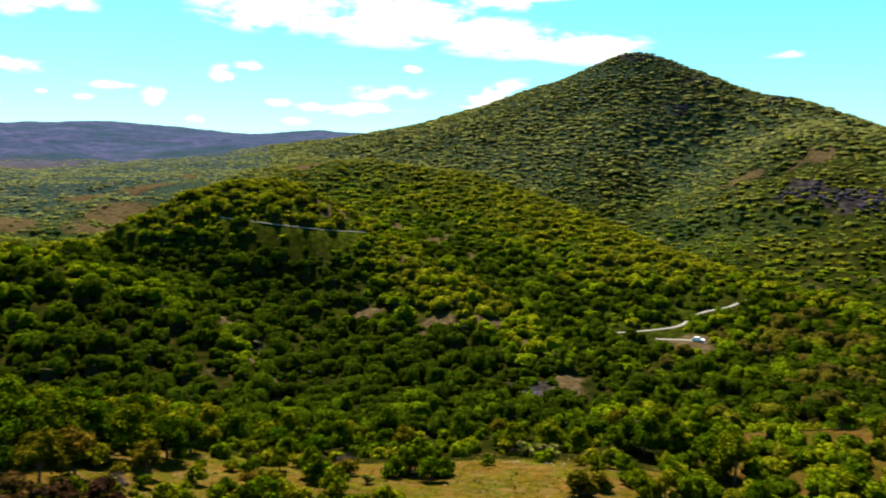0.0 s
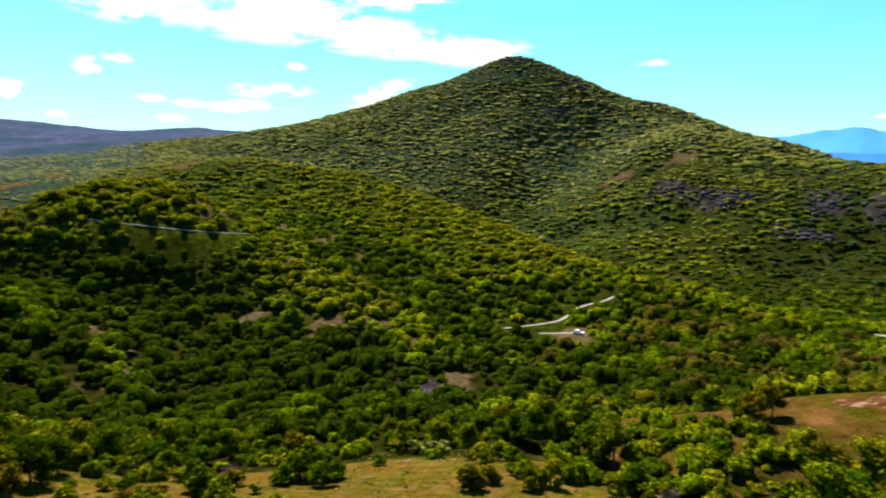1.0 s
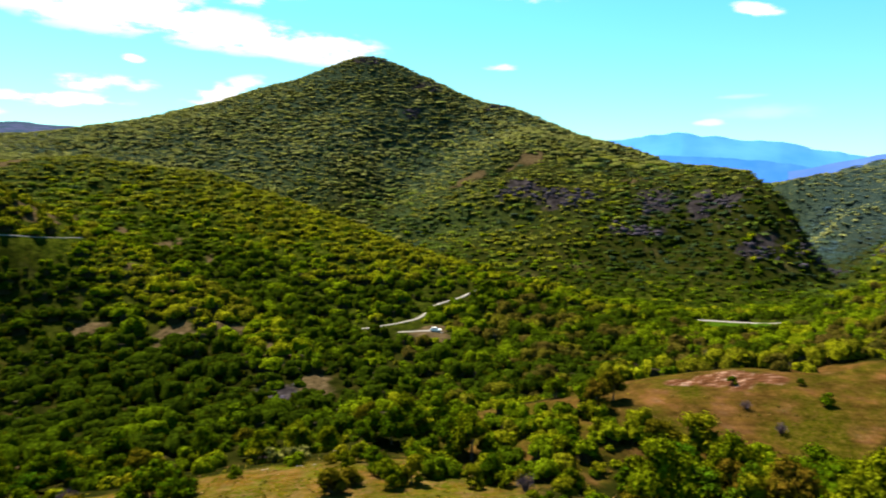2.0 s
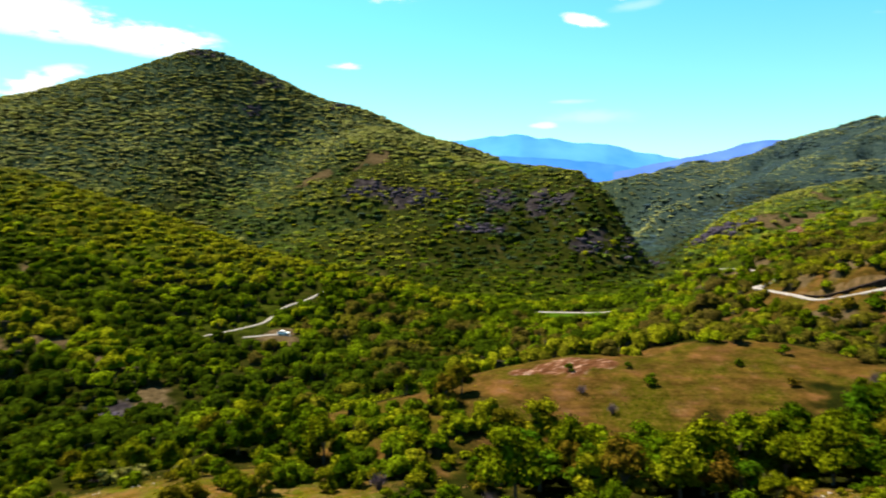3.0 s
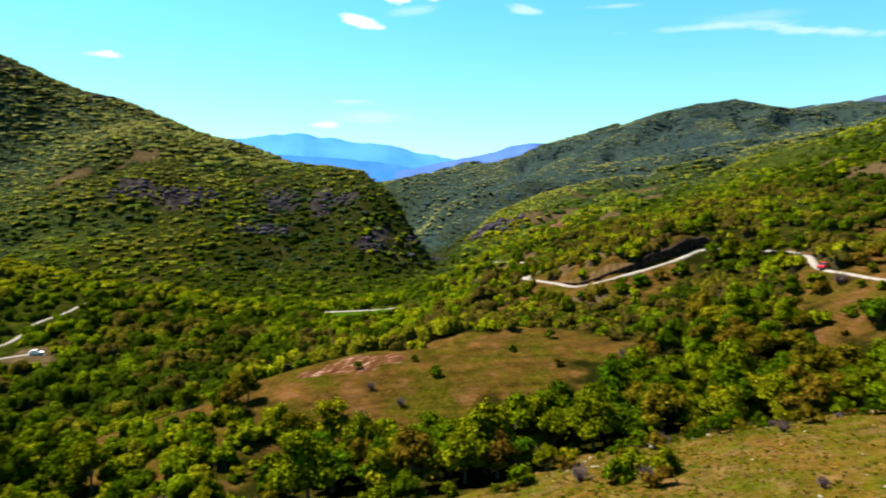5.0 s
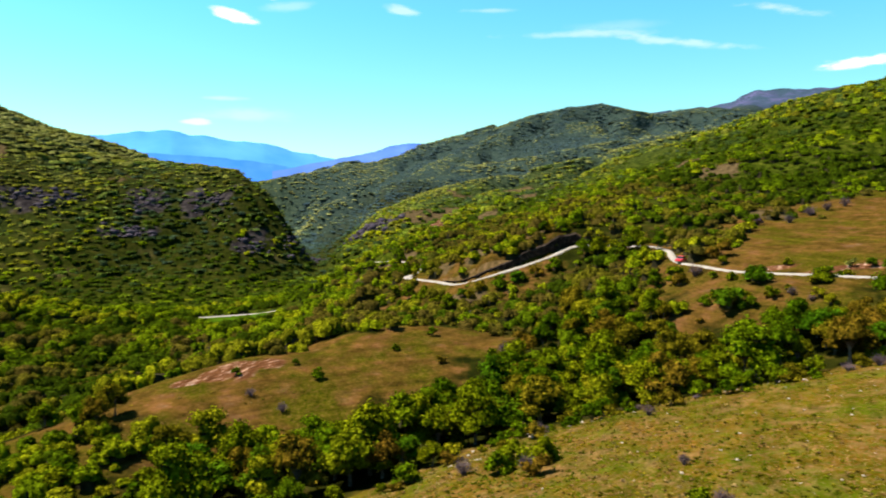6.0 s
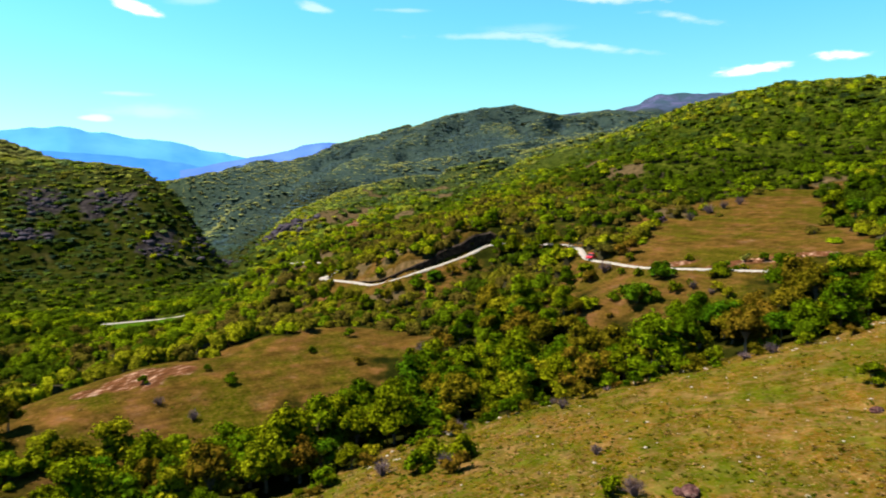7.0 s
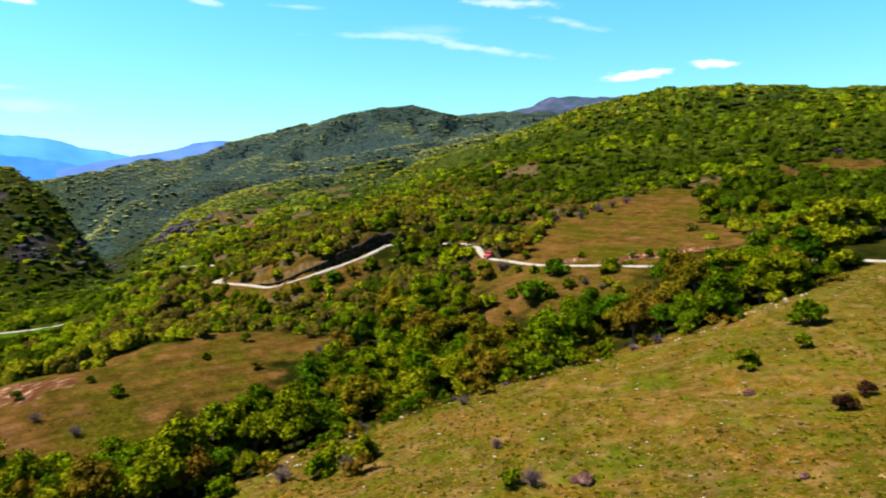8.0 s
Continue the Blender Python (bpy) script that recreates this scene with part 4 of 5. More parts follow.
LEAF_GREEN = leaf("oak_leaf", (0.055, 0.11, 0.002), (0.12, 0.185, 0.003), (0.205, 0.22, 0.004), 0.12)
LEAF_BRIGHT = leaf("spring_leaf", (0.16, 0.21, 0.004), (0.25, 0.275, 0.006), (0.36, 0.32, 0.01), 0.2)
LEAF_DEEP = leaf("deep_leaf", (0.045, 0.115, 0.003), (0.075, 0.16, 0.004), (0.11, 0.185, 0.005), 0.15)
LEAF_OLIVE = leaf("budding_leaf", (0.15, 0.125, 0.006), (0.21, 0.165, 0.008), (0.2, 0.11, 0.012), 0.15)
BLOSSOM = leaf("pale_blossom", (0.34, 0.34, 0.07), (0.42, 0.4, 0.1), (0.3, 0.32, 0.04), 0.3)
TWIG = plain("bare_twig", [(0.3, (0.045, 0.03, 0.034)), (0.7, (0.095, 0.066, 0.075))], 6.0)
STONE = plain("pale_stone", [(0.3, (0.11, 0.085, 0.065)), (0.7, (0.25, 0.205, 0.165))], 2.5)
DARK_ROCK = plain("dark_rock", [(0.3, (0.014, 0.012, 0.017)), (0.55, (0.038, 0.031, 0.042)), (0.75, (0.085, 0.072, 0.085))], 0.5, 0.9, 0.8, 0.3)


def part(name, me, parent, label=""):
    ob = new(name, me)
    ob.parent = parent
    return tagged(ob, label) if label else ob


def quad_mesh(name, v, f, mat):
    me = bpy.data.meshes.new(name)
    me.from_pydata([tuple(p) for p in v], [], [tuple(int(i) for i in q) for q in f])
    me.update()
    me.materials.append(mat)
    return me


def tube(path, radii, sides=6):
    verts, faces = [], []
    for k, (p, r) in enumerate(zip(path, radii)):
        for s in range(sides):
            a = 2 * math.pi * s / sides
            verts.append((p[0] + r * math.cos(a), p[1] + r * math.sin(a), p[2]))
        if k:
            faces += [((k - 1) * sides + s, (k - 1) * sides + (s + 1) % sides, k * sides + (s + 1) % sides, k * sides + s) for s in range(sides)]
    return np.array(verts), np.array(faces)


def merge(pieces):
    vs, fs, base = [], [], 0
    for v, f in pieces:
        vs.append(v)
        fs.append(f + base)
        base += len(v)
    return np.vstack(vs), np.vstack(fs)


def crown_mesh(seed, radius, height, lobes, leaves_each, size, mat, low=0.1):
    """A crown of uneven lobes on the limbs' ends, each a cloud of bent leaf clumps round a heart painted dark as inner
    shade.
    """
    r = np.random.RandomState(seed)
    hearts, caps, pieces, ends = [], [], [], []
    for i in range(lobes):
        a = i * 2.4 + r.uniform(-0.5, 0.5)
        k = math.sqrt((i + 0.4) / lobes) * r.uniform(0.75, 1.1)
        top = 1 - 0.55 * k * k
        c = np.array([math.cos(a) * k * radius * 0.72, math.sin(a) * k * radius * 0.72, height * (low + (top - low) * r.uniform(0.12 if i % 2 else 0.5, 0.92))])
        s = radius * r.uniform(0.3, 0.47)
        ends.append(c)
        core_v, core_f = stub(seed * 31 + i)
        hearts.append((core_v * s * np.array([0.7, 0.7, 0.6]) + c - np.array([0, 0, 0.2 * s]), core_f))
        cap_v, cap_f = cap(seed * 17 + i, 0.26, 0.45)
        caps.append((cap_v * s * np.array([0.8, 0.8, 0.66]) + c, cap_f))
        d = shell(leaves_each, r, -0.45)
        pos = c + d * s * np.array([1, 1, 0.82]) * r.uniform(0.72, 1.2, (len(d), 1))
        pieces.append(leaves(pos, d + np.array([0, 0, 0.35]), size, r, 0.5))
    v, f = merge(hearts + caps + pieces)
    me = quad_mesh("crown", v, f, mat)
    me.materials.append(SHADED_TWIGS)
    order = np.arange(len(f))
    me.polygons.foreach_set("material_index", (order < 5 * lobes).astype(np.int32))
    me.polygons.foreach_set("use_smooth", (order >= 5 * lobes) & (order < 17 * lobes))
    return me, ends


LILAC = leaf("violet_blossom", (0.1, 0.05, 0.13), (0.16, 0.08, 0.2), (0.13, 0.07, 0.12), 0.2)
RUDDY = leaf("ruddy_leaf", (0.045, 0.02, 0.012), (0.075, 0.03, 0.018), (0.09, 0.05, 0.012), 0.1)


def make_tree(seed, radius, height, lobes, leaves_each, mat, label, size=0.2):
    ob = new("tree")
    crown, ends = crown_mesh(seed, radius, height, lobes, leaves_each, size, mat, 0.14)
    r = np.random.RandomState(seed + 5)
    fork = np.array([r.normal(0, 0.15), r.normal(0, 0.15), height * 0.28])
    pieces = [tube([(0, 0, -0.6), (fork[0] * 0.5, fork[1] * 0.5, height * 0.14), tuple(fork)], [0.24, 0.18, 0.14])]
    for e in ends[:7]:
        m = fork * 0.5 + e * 0.5 + np.array([0, 0, 0.25])
        pieces.append(tube([tuple(fork), tuple(m), tuple(e)], [0.11, 0.07, 0.03], 5))
    part("trunk", quad_mesh("trunk", *merge(pieces), BARK), ob, "brown forked trunk")
    part("crown", crown, ob)
    return tagged(ob, label, "tree")


def make_bush(seed, radius, height, lobes, leaves_each, mat, label, size=0.17):
    ob = new("bush")
    crown, ends = crown_mesh(seed, radius, height, lobes, leaves_each, size, mat, 0.05)
    pieces = [tube([(0, 0, -0.4), (e[0] * 0.4, e[1] * 0.4, e[2] * 0.5), tuple(e)], [0.06, 0.04, 0.015], 4) for e in ends[:6]]
    part("stem", quad_mesh("stem", *merge(pieces), BARK), ob)
    part("foliage", crown, ob)
    return tagged(ob, label, "bush")


def make_twigs(seed, radius, height, label):
    """A bush with no leaves yet: a fan of thin grey stems."""
    r = np.random.RandomState(seed)
    pieces = []
    for i in range(70):
        a, k = r.uniform(0, 6.28), r.uniform(0.1, 1) ** 0.6
        e = np.array([math.cos(a) * k * radius, math.sin(a) * k * radius, height * (1 - 0.55 * k * k) * r.uniform(0.6, 1.05)])
        w = r.uniform(0.02, 0.05)
        m = e * np.array([0.35, 0.35, 0.55])
        pieces.append(tube([(0.1 * e[0], 0.1 * e[1], -0.1), tuple(m), tuple(e)], [w, w * 0.8, w * 0.4], 3))
        for j in range(2):
            t = m + (e - m) * r.uniform(0.2, 0.8)
            q = t + r.normal(0, 0.22, 3) * radius + np.array([0, 0, 0.25 * height])
            pieces.append(tube([tuple(t), tuple(q)], [w * 0.6, w * 0.35], 3))
    ob = new("bush")
    part("branchwork", quad_mesh("branchwork", *merge(pieces), TWIG), ob)
    return tagged(ob, label, "bush")


TREES = {
    "green": [make_tree(400 + i, 3.0, 6.8, 13, 125, LEAF_GREEN, "leafy green oak tree in the tree-filled gully") for i in range(4)],
    "bright": [make_tree(420 + i, 2.6, 6.2, 12, 115, LEAF_BRIGHT, "bright yellow green young tree in spring leaf") for i in range(3)],
    "deep": [make_tree(440 + i, 2.6, 6.4, 12, 120, LEAF_DEEP, "deep green dense tree beside the gully") for i in range(2)],
    "olive": [make_tree(460 + i, 2.7, 5.8, 11, 95, LEAF_OLIVE, "brownish olive tree with budding leaves") for i in range(2)],
    "bush": [make_bush(480 + i, 1.6, 2.2, 8, 46, LEAF_GREEN, "low rounded green bush on dry grass") for i in range(3)],
    "bright_bush": [make_bush(500 + i, 1.4, 1.9, 6, 50, LEAF_BRIGHT, "low yellow green bush in new leaf") for i in range(2)],
    "olive_bush": [make_bush(510 + i, 1.5, 1.9, 7, 44, LEAF_OLIVE, "low brown olive bush") for i in range(2)],
    "ruddy_bush": [make_bush(540 + i, 1.7, 2.4, 9, 50, RUDDY, "dark reddish brown bush just coming into leaf") for i in range(2)],
    "deep_bush": [make_bush(560 + i, 1.6, 2.3, 9, 50, LEAF_DEEP, "dense deep green bush casting a dark shadow") for i in range(2)],
    "lilac_bush": [make_bush(550, 1.2, 1.8, 6, 50, LILAC, "small bush covered in violet blossom")],
    "blossom": [make_bush(520, 1.2, 1.9, 6, 50, BLOSSOM, "bush covered in pale yellow blossom")],
    "twigs": [make_twigs(530 + i, 1.2, 1.6, "leafless grey violet bush on dry grass") for i in range(2)],
}
FRESH = {ob.name: ob for kind in TREES.values() for ob in kind}
GROUPS = {"tree": "trees of the gully", "bush": "bushes of the slopes"}


def plant(kind, x, y, scale, which=None, tall=1.0):
    pick = TREES[kind][which if which is not None else rng.randint(0, len(TREES[kind]))]
    z = float(land_height(x, y)[0])
    m = Matrix.LocRotScale((x, y, z), Euler((rng.normal(0, 0.05), rng.normal(0, 0.05), rng.uniform(0, 6.28))), (scale, scale, scale * tall))
    if pick.name in FRESH:
        FRESH.pop(pick.name).matrix_basis = m
        ob = pick
    else:
        ob = copy_thing(pick, Matrix.Identity(4))
        ob.matrix_basis = m
    tagged(ob, group=GROUPS[ob.name.split(".")[0]])
    return ob


# single ones that stand out: kind, bearing, distance, size
MARKS = []
# on the bank below the lookout
MARKS += [
    ("ruddy_bush", -34.5, 70, 1.8), ("green", -33.5, 106, 1.3), ("ruddy_bush", -33, 74, 1.9), ("ruddy_bush", -32, 68, 1.6), ("olive", -31.5, 84, 1.1), ("bright", -31, 108, 1.4), ("ruddy_bush", -30.4, 72, 2.0), ("ruddy_bush", -29, 67, 1.6),
    ("olive", -29.0, 88, 1.0), ("green", -33.2, 94, 1.35), ("green", -30.2, 96, 1.3), ("deep", -27.4, 97, 1.25), ("green", -25.0, 96, 1.15), ("green", -22.6, 98, 1.0), ("deep", -34.6, 88, 1.2), ("green", -28.6, 103, 1.35), ("olive", -24.2, 90, 0.8), ("bright", -28, 112, 1.3), ("ruddy_bush", -27.6, 73, 1.7), ("bright", -26.0, 118, 1.2), ("green", -24.5, 108, 1.2), ("bright", -23.5, 122, 1.3), ("bright", -21.5, 112, 1.1), ("green", -20.8, 104, 0.9),
    ("green", -17.4, 120, 1.05), ("green", -13.0, 121, 1.0), ("green", -10.2, 121, 0.95), ("olive_bush", -8, 94, 1.4), ("blossom", -6.5, 88, 0.8), ("bush", -4.0, 92, 1.3), ("olive_bush", -2.1, 117, 1.6), ("bush", -1.0, 90, 1.5),
]
# at the lip of the bank
MARKS += [
    ("deep_bush", 0.2, 93, 1.1), ("bush", 3.9, 99, 0.8), ("bush", 5.3, 124, 1.6), ("twigs", 6.4, 121, 1.0), ("blossom", 7.0, 113, 1.5), ("blossom", 7.9, 115, 1.3), ("blossom", 8.8, 112, 1.4), ("blossom", 9.6, 115, 1.2),
    ("olive_bush", 11.7, 86, 1.8), ("olive_bush", 13.5, 89, 1.3), ("green", 15.4, 117, 0.95), ("green", 17.0, 115, 1.05),
]
# round the dry path
MARKS += [
    ("green", 22.0, 106, 1.1), ("bush", 23.3, 117, 1.6), ("green", 23.9, 297, 0.8), ("green", 23.9, 104, 1.25), ("green", 24.7, 302, 1.0), ("green", 25.3, 305, 1.05), ("bush", 24.3, 306, 1.9), ("bush", 25.9, 309, 1.9), ("green", 26.2, 308, 0.8), ("bush", 31.0, 122, 1.7),
    ("bush", 31.5, 124, 1.1), ("bush", 33.5, 118, 1.2), ("bush", 33.5, 117, 1.4), ("olive", 34.6, 112, 0.9), ("olive", 35.7, 116, 0.9),
]
# on the knoll and below the hairpin
MARKS += [
    ("bush", 44.8, 127, 0.7), ("twigs", 45.9, 119, 0.9), ("twigs", 48.4, 114, 1.0), ("bush", 49.6, 131, 0.55), ("bush", 51.4, 124, 0.9), ("bush", 56.4, 282, 1.6), ("green", 57.4, 250, 0.75), ("bush", 57.9, 274, 1.6),
    ("bush", 57.9, 138, 0.6), ("bush", 58.2, 262, 1.6), ("green", 58.4, 286, 0.8), ("green", 58.9, 256, 0.7), ("bush", 59.0, 270, 1.5), ("bush", 59.3, 274, 1.7), ("bush", 59.6, 251, 1.5),
]
# beside the hairpin
MARKS += [
    ("green", 60.4, 250, 0.65), ("bush", 60.6, 247, 1.5), ("bush", 60.35, 236, 1.25), ("bush", 60.9, 240, 1.2), ("olive_bush", 59.7, 238.5, 1.2), ("bush", 61.0, 148, 0.9), ("green", 61.2, 262, 0.6), ("olive_bush", 61.8, 133, 0.8), ("twigs", 63.7, 74, 1.1), ("bright", 66.1, 133, 0.62),
]
# round the road cutting and the head of the gully
MARKS += [
    ("bush", 66.5, 220, 1.2), ("bush", 66.8, 71, 1.1), ("twigs", 67.1, 139, 1.2), ("bright_bush", 68.0, 73.5, 1.4), ("bush", 68.5, 224, 1.1), ("twigs", 69.2, 70, 1.0), ("olive_bush", 70.2, 67.5, 1.1), ("green", 70.3, 226, 0.6),
    ("bush", 70.8, 71.5, 1.2), ("bush", 71.8, 226, 1.4), ("green", 73.0, 229, 0.7),
]
# where the road dips behind trees
MARKS += [
    ("green", 73.6, 214, 0.9), ("bush", 74.6, 92, 1.1), ("green", 74.8, 211, 0.95), ("olive", 75.4, 213, 0.8), ("bright", 76, 208.5, 0.9), ("bush", 77.1, 141, 0.76), ("green", 77.2, 204.5, 1.0), ("bright_bush", 77.4, 153, 1.0),
    ("olive_bush", 77.5, 156, 0.78), ("green", 77.8, 206, 0.9), ("bush", 78.0, 148, 0.4), ("bush", 78.1, 158, 1.3), ("bright", 78.4, 200, 0.9), ("bright_bush", 79.0, 144, 0.71), ("twigs", 79.1, 86, 0.8), ("bright_bush", 79.2, 182, 1.9),
    ("green", 79.3, 163, 0.7), ("green", 79.4, 194, 0.8),
]
# on the field below the road
MARKS += [
    ("bush", 80.7, 162, 1.7), ("olive_bush", 81.1, 158.5, 1.5), ("twigs", 82.0, 64, 0.6), ("twigs", 82.3, 160.5, 1.6), ("olive_bush", 82.8, 135, 0.52), ("bush", 83, 96, 1.0), ("bush", 83.1, 141, 0.9), ("bright_bush", 83.3, 55, 0.82),
]
# along the narrow road
MARKS += [
    ("bush", 83.6, 156.5, 0.7), ("bright_bush", 83.7, 144, 0.67), ("olive_bush", 84.1, 170.5, 2.1), ("bush", 84.3, 165, 0.8), ("bright_bush", 84.8, 146, 0.4), ("deep_bush", 84.9, 138, 2.2), ("bush", 85.0, 153.5, 0.8), ("twigs", 85.2, 54.5, 0.95),
    ("bright_bush", 86.1, 141, 0.79), ("bright_bush", 86.4, 137, 0.58), ("bush", 86.5, 137, 0.9), ("twigs", 86.5, 99, 1.3), ("deep_bush", 86.6, 150, 1.7), ("lilac_bush", 86.7, 212, 1.2), ("deep_bush", 86.9, 148.5, 1.6),
]
# in the meadow
MARKS += [
    ("olive_bush", 87.5, 140, 0.6), ("bright_bush", 87.8, 140, 1.2), ("bright_bush", 88.0, 134, 0.88), ("bush", 88.5, 98.5, 1.1), ("twigs", 88.8, 214, 1.5), ("bush", 88.8, 159.5, 0.7), ("bush", 88.9, 143, 0.44), ("olive_bush", 89.0, 141, 0.63),
    ("twigs", 89.2, 140, 0.91), ("twigs", 90.1, 225, 1.6), ("twigs", 90.5, 137, 0.69), ("twigs", 90.7, 152, 0.58), ("olive_bush", 90.8, 145, 1.1), ("bright_bush", 91.0, 138, 1.0), ("bush", 91.1, 145, 1.3), ("twigs", 91.2, 232, 1.5),
    ("bright_bush", 91.8, 135, 0.99), ("bush", 92.3, 149, 0.53), ("twigs", 92.3, 238, 1.6), ("bush", 92.4, 148, 0.48),
]
# the large trees below the narrow road
MARKS += [
    ("green", 79.1, 140, 0.9), ("olive", 80.0, 138, 0.7), ("green", 88.2, 126, 0.95), ("green", 89.6, 126, 1.05), ("olive", 91.0, 126, 0.9), ("bright", 92.4, 127, 0.8), ("olive", 93.8, 128, 0.95), ("deep_bush", 91.3, 147, 1.2),
]
# above and below the road cutting
MARKS += [
    ("olive_bush", 63.4, 224.5, 1.1), ("bush", 64.6, 222, 1.2), ("bright_bush", 65.6, 221, 1.1), ("olive_bush", 67.4, 222, 1.3), ("bush", 69.6, 225, 1.2), ("olive_bush", 70.9, 226, 1.3), ("bright_bush", 72.4, 229, 1.4),
    ("bush", 61.5, 206, 1.0), ("deep_bush", 63.6, 204, 1.3), ("olive_bush", 65.0, 205, 1.6), ("bush", 66.8, 204, 1.9), ("deep_bush", 68.2, 206.5, 1.7), ("olive_bush", 69.8, 208, 1.7), ("bush", 71.2, 209, 1.8),
    ("green", 60.5, 210, 0.75), ("green", 59.0, 215, 0.8), ("bright", 58.0, 222, 0.7), ("green", 62.4, 196, 0.8), ("bright", 61.2, 200, 0.6), ("olive", 64.2, 198, 0.7),
]
# behind the gully
MARKS += [
    ("bright_bush", 92.7, 148, 0.79), ("olive_bush", 92.9, 149, 0.55), ("blossom", 92.9, 153, 1.0), ("bush", 94.2, 152, 0.8), ("green", 95.8, 133, 1.2), ("olive", 96.8, 132, 1.38), ("olive", 97.9, 128, 1.48), ("green", 98.6, 202, 1.2),
    ("deep", 98.9, 132, 1.23), ("bush", 99.5, 188, 1.3), ("deep", 99.6, 258, 0.9), ("bright", 99.8, 132, 1.37), ("deep", 100.0, 200, 1.15),
]
# trees that hide the road
MARKS += [
    ("green", 100.2, 262, 1.0), ("green", 101.0, 256, 1.0), ("bright", 101.0, 133, 1.21), ("bush", 101, 183, 1.3), ("lilac_bush", 101.4, 270, 1.6), ("bush", 101.6, 81, 1.05), ("green", 101.8, 196, 1.25), ("green", 102.0, 135, 1.36),
    ("green", 102.1, 260, 1.0), ("olive_bush", 102.1, 82.5, 0.7), ("olive", 102.6, 186, 0.9), ("green", 103.1, 133, 1.18), ("green", 103.2, 262, 0.9), ("green", 103.6, 192, 1.15),
]
# at the far end of the gully
MARKS += [
    ("olive", 104.0, 128, 1.46), ("bright", 104.4, 150, 1.0), ("olive", 104.9, 160, 1.0), ("deep", 105.2, 132, 1.44), ("lilac_bush", 105.6, 283, 1.2), ("green", 105.6, 172, 1.15), ("bush", 105.6, 87.5, 0.75), ("bush", 105.7, 99, 1.55),
    ("bright", 106.3, 134, 1.52), ("bright", 106.8, 152, 1.7), ("lilac_bush", 107.1, 322, 1.7), ("bright", 107.4, 134, 1.38), ("bright", 108.4, 154, 1.5), ("ruddy_bush", 108.4, 67.5, 0.62), ("olive_bush", 108.8, 68, 0.6), ("ruddy_bush", 109.7, 71.5, 0.55),
    ("lilac_bush", 110, 170, 1.1), ("green", 110.2, 158, 1.2),
]
for kind, b, d, s in MARKS:
    x, y, _ = station(b, d)
    plant(kind, x, y, s)


def gully_belt(b):
    inner = np.interp(b, [-46, -34, -20, -12, -8, -4, 6, 12, 16, 22, 30, 42, 52, 59, 70, 81, 92, 98.6, 105, 112], [58, 60, 68, 82, 98, 112, 112, 92, 86, 88, 78, 76, 76, 80, 90, 97, 104, 109, 119, 136])
    outer = np.interp(b, [-46, 20, 27, 31, 36, 46, 52, 56, 60, 66, 72, 78, 80, 84, 92, 100, 106, 112], [136, 134, 120, 111, 108, 105, 107, 109, 112, 124, 160, 160, 146, 129, 127, 134, 136, 142])
    return inner, outer


def plant_belt():
    x, y = jittered(-44, 114, 56, 170, 4.9)
    b, d = polar(x, y)
    inner, outer = gully_belt(b)
    keep = (d > inner) & (d < outer) & (road_gap(x, y)[0] > 3.5)
    spots = np.array([[station(m[1], m[2])[0], station(m[1], m[2])[1]] for m in MARKS])
    keep &= np.hypot(x[:, None] - spots[None, :, 0], y[:, None] - spots[None, :, 1]).min(1) > 3.0
    keep &= blobs(x, y, [(25.0, 112, 9, 3.5), (24.6, 100, 8, 2.5), (29, 118, 4, 3), (8, 110, 4, 7)]) < 0.3
    patch = fbm(x, y, 22, 3, 71)
    keep &= patch + rng.uniform(-0.3, 0.3, len(x)) > np.where(b > 20, -0.7, -0.55)
    x, y, b, d, inner, outer = (a[keep] for a in (x, y, b, d, inner, outer))
    trees, rest = 0, []
    bushes = sum(1 for m in MARKS if m[0] not in ("green", "bright", "deep", "olive"))
    for k in np.argsort(d + rng.uniform(-6, 6, len(d))):
        edge = min(d[k] - inner[k], outer[k] - d[k])
        u = rng.uniform()
        low = edge < 4 or (b[k] < 38 and (d[k] < 112 or u < 0.55)) or (-16 < b[k] < 18 and u < 0.6) or (84 < b[k] < 98 and d[k] > 124)
        if low:
            kind = rng.choice(["bush", "bright_bush", "olive_bush", "twigs", "bright", "green"], p=[0.38, 0.26, 0.14, 0.08, 0.08, 0.06])
            s = rng.uniform(0.7, 1.5) if "bush" in kind or kind == "twigs" else rng.uniform(0.5, 0.75)
        else:
            kind = rng.choice(["green", "bright", "deep", "olive", "bush", "blossom"], p=[0.36, 0.2, 0.1, 0.22, 0.1, 0.02])
            s = rng.uniform(0.72, 1.15) if "bush" != kind and kind != "blossom" else rng.uniform(1.1, 1.7)
        if 36 < b[k] < 95 and not low:
            s *= 1.28
        if 95.5 < b[k] < 107.5 and not low:
            s *= 1.3
        if kind in ("green", "bright", "deep", "olive"):
            trees += 1
            if trees > 235:
                rest.append((x[k], y[k], s * 2.9, s * rng.uniform(4.2, 5.6)))
                continue
        else:
            bushes += 1
            if bushes > 265:
                rest.append((x[k], y[k], s * 1.5, s * rng.uniform(1.8, 2.4)))
                continue
        plant(kind, x[k], y[k], s, tall=rng.uniform(0.75, 1.1))
    rest = np.array(rest)
    c = len(rest)
    joined("scrub", NEAR_SCRUB, np.column_stack([rest[:, :2], land_height(rest[:, 0], rest[:, 1]) - 0.2]), rest[:, 2], rest[:, 3], rng.uniform(0, 6.28, c), rng.uniform(0.1, 0.6, c), rng.randint(0, 8, c), LEAF, "low green trees along the far side of the gully", "scrub")
    return trees, c


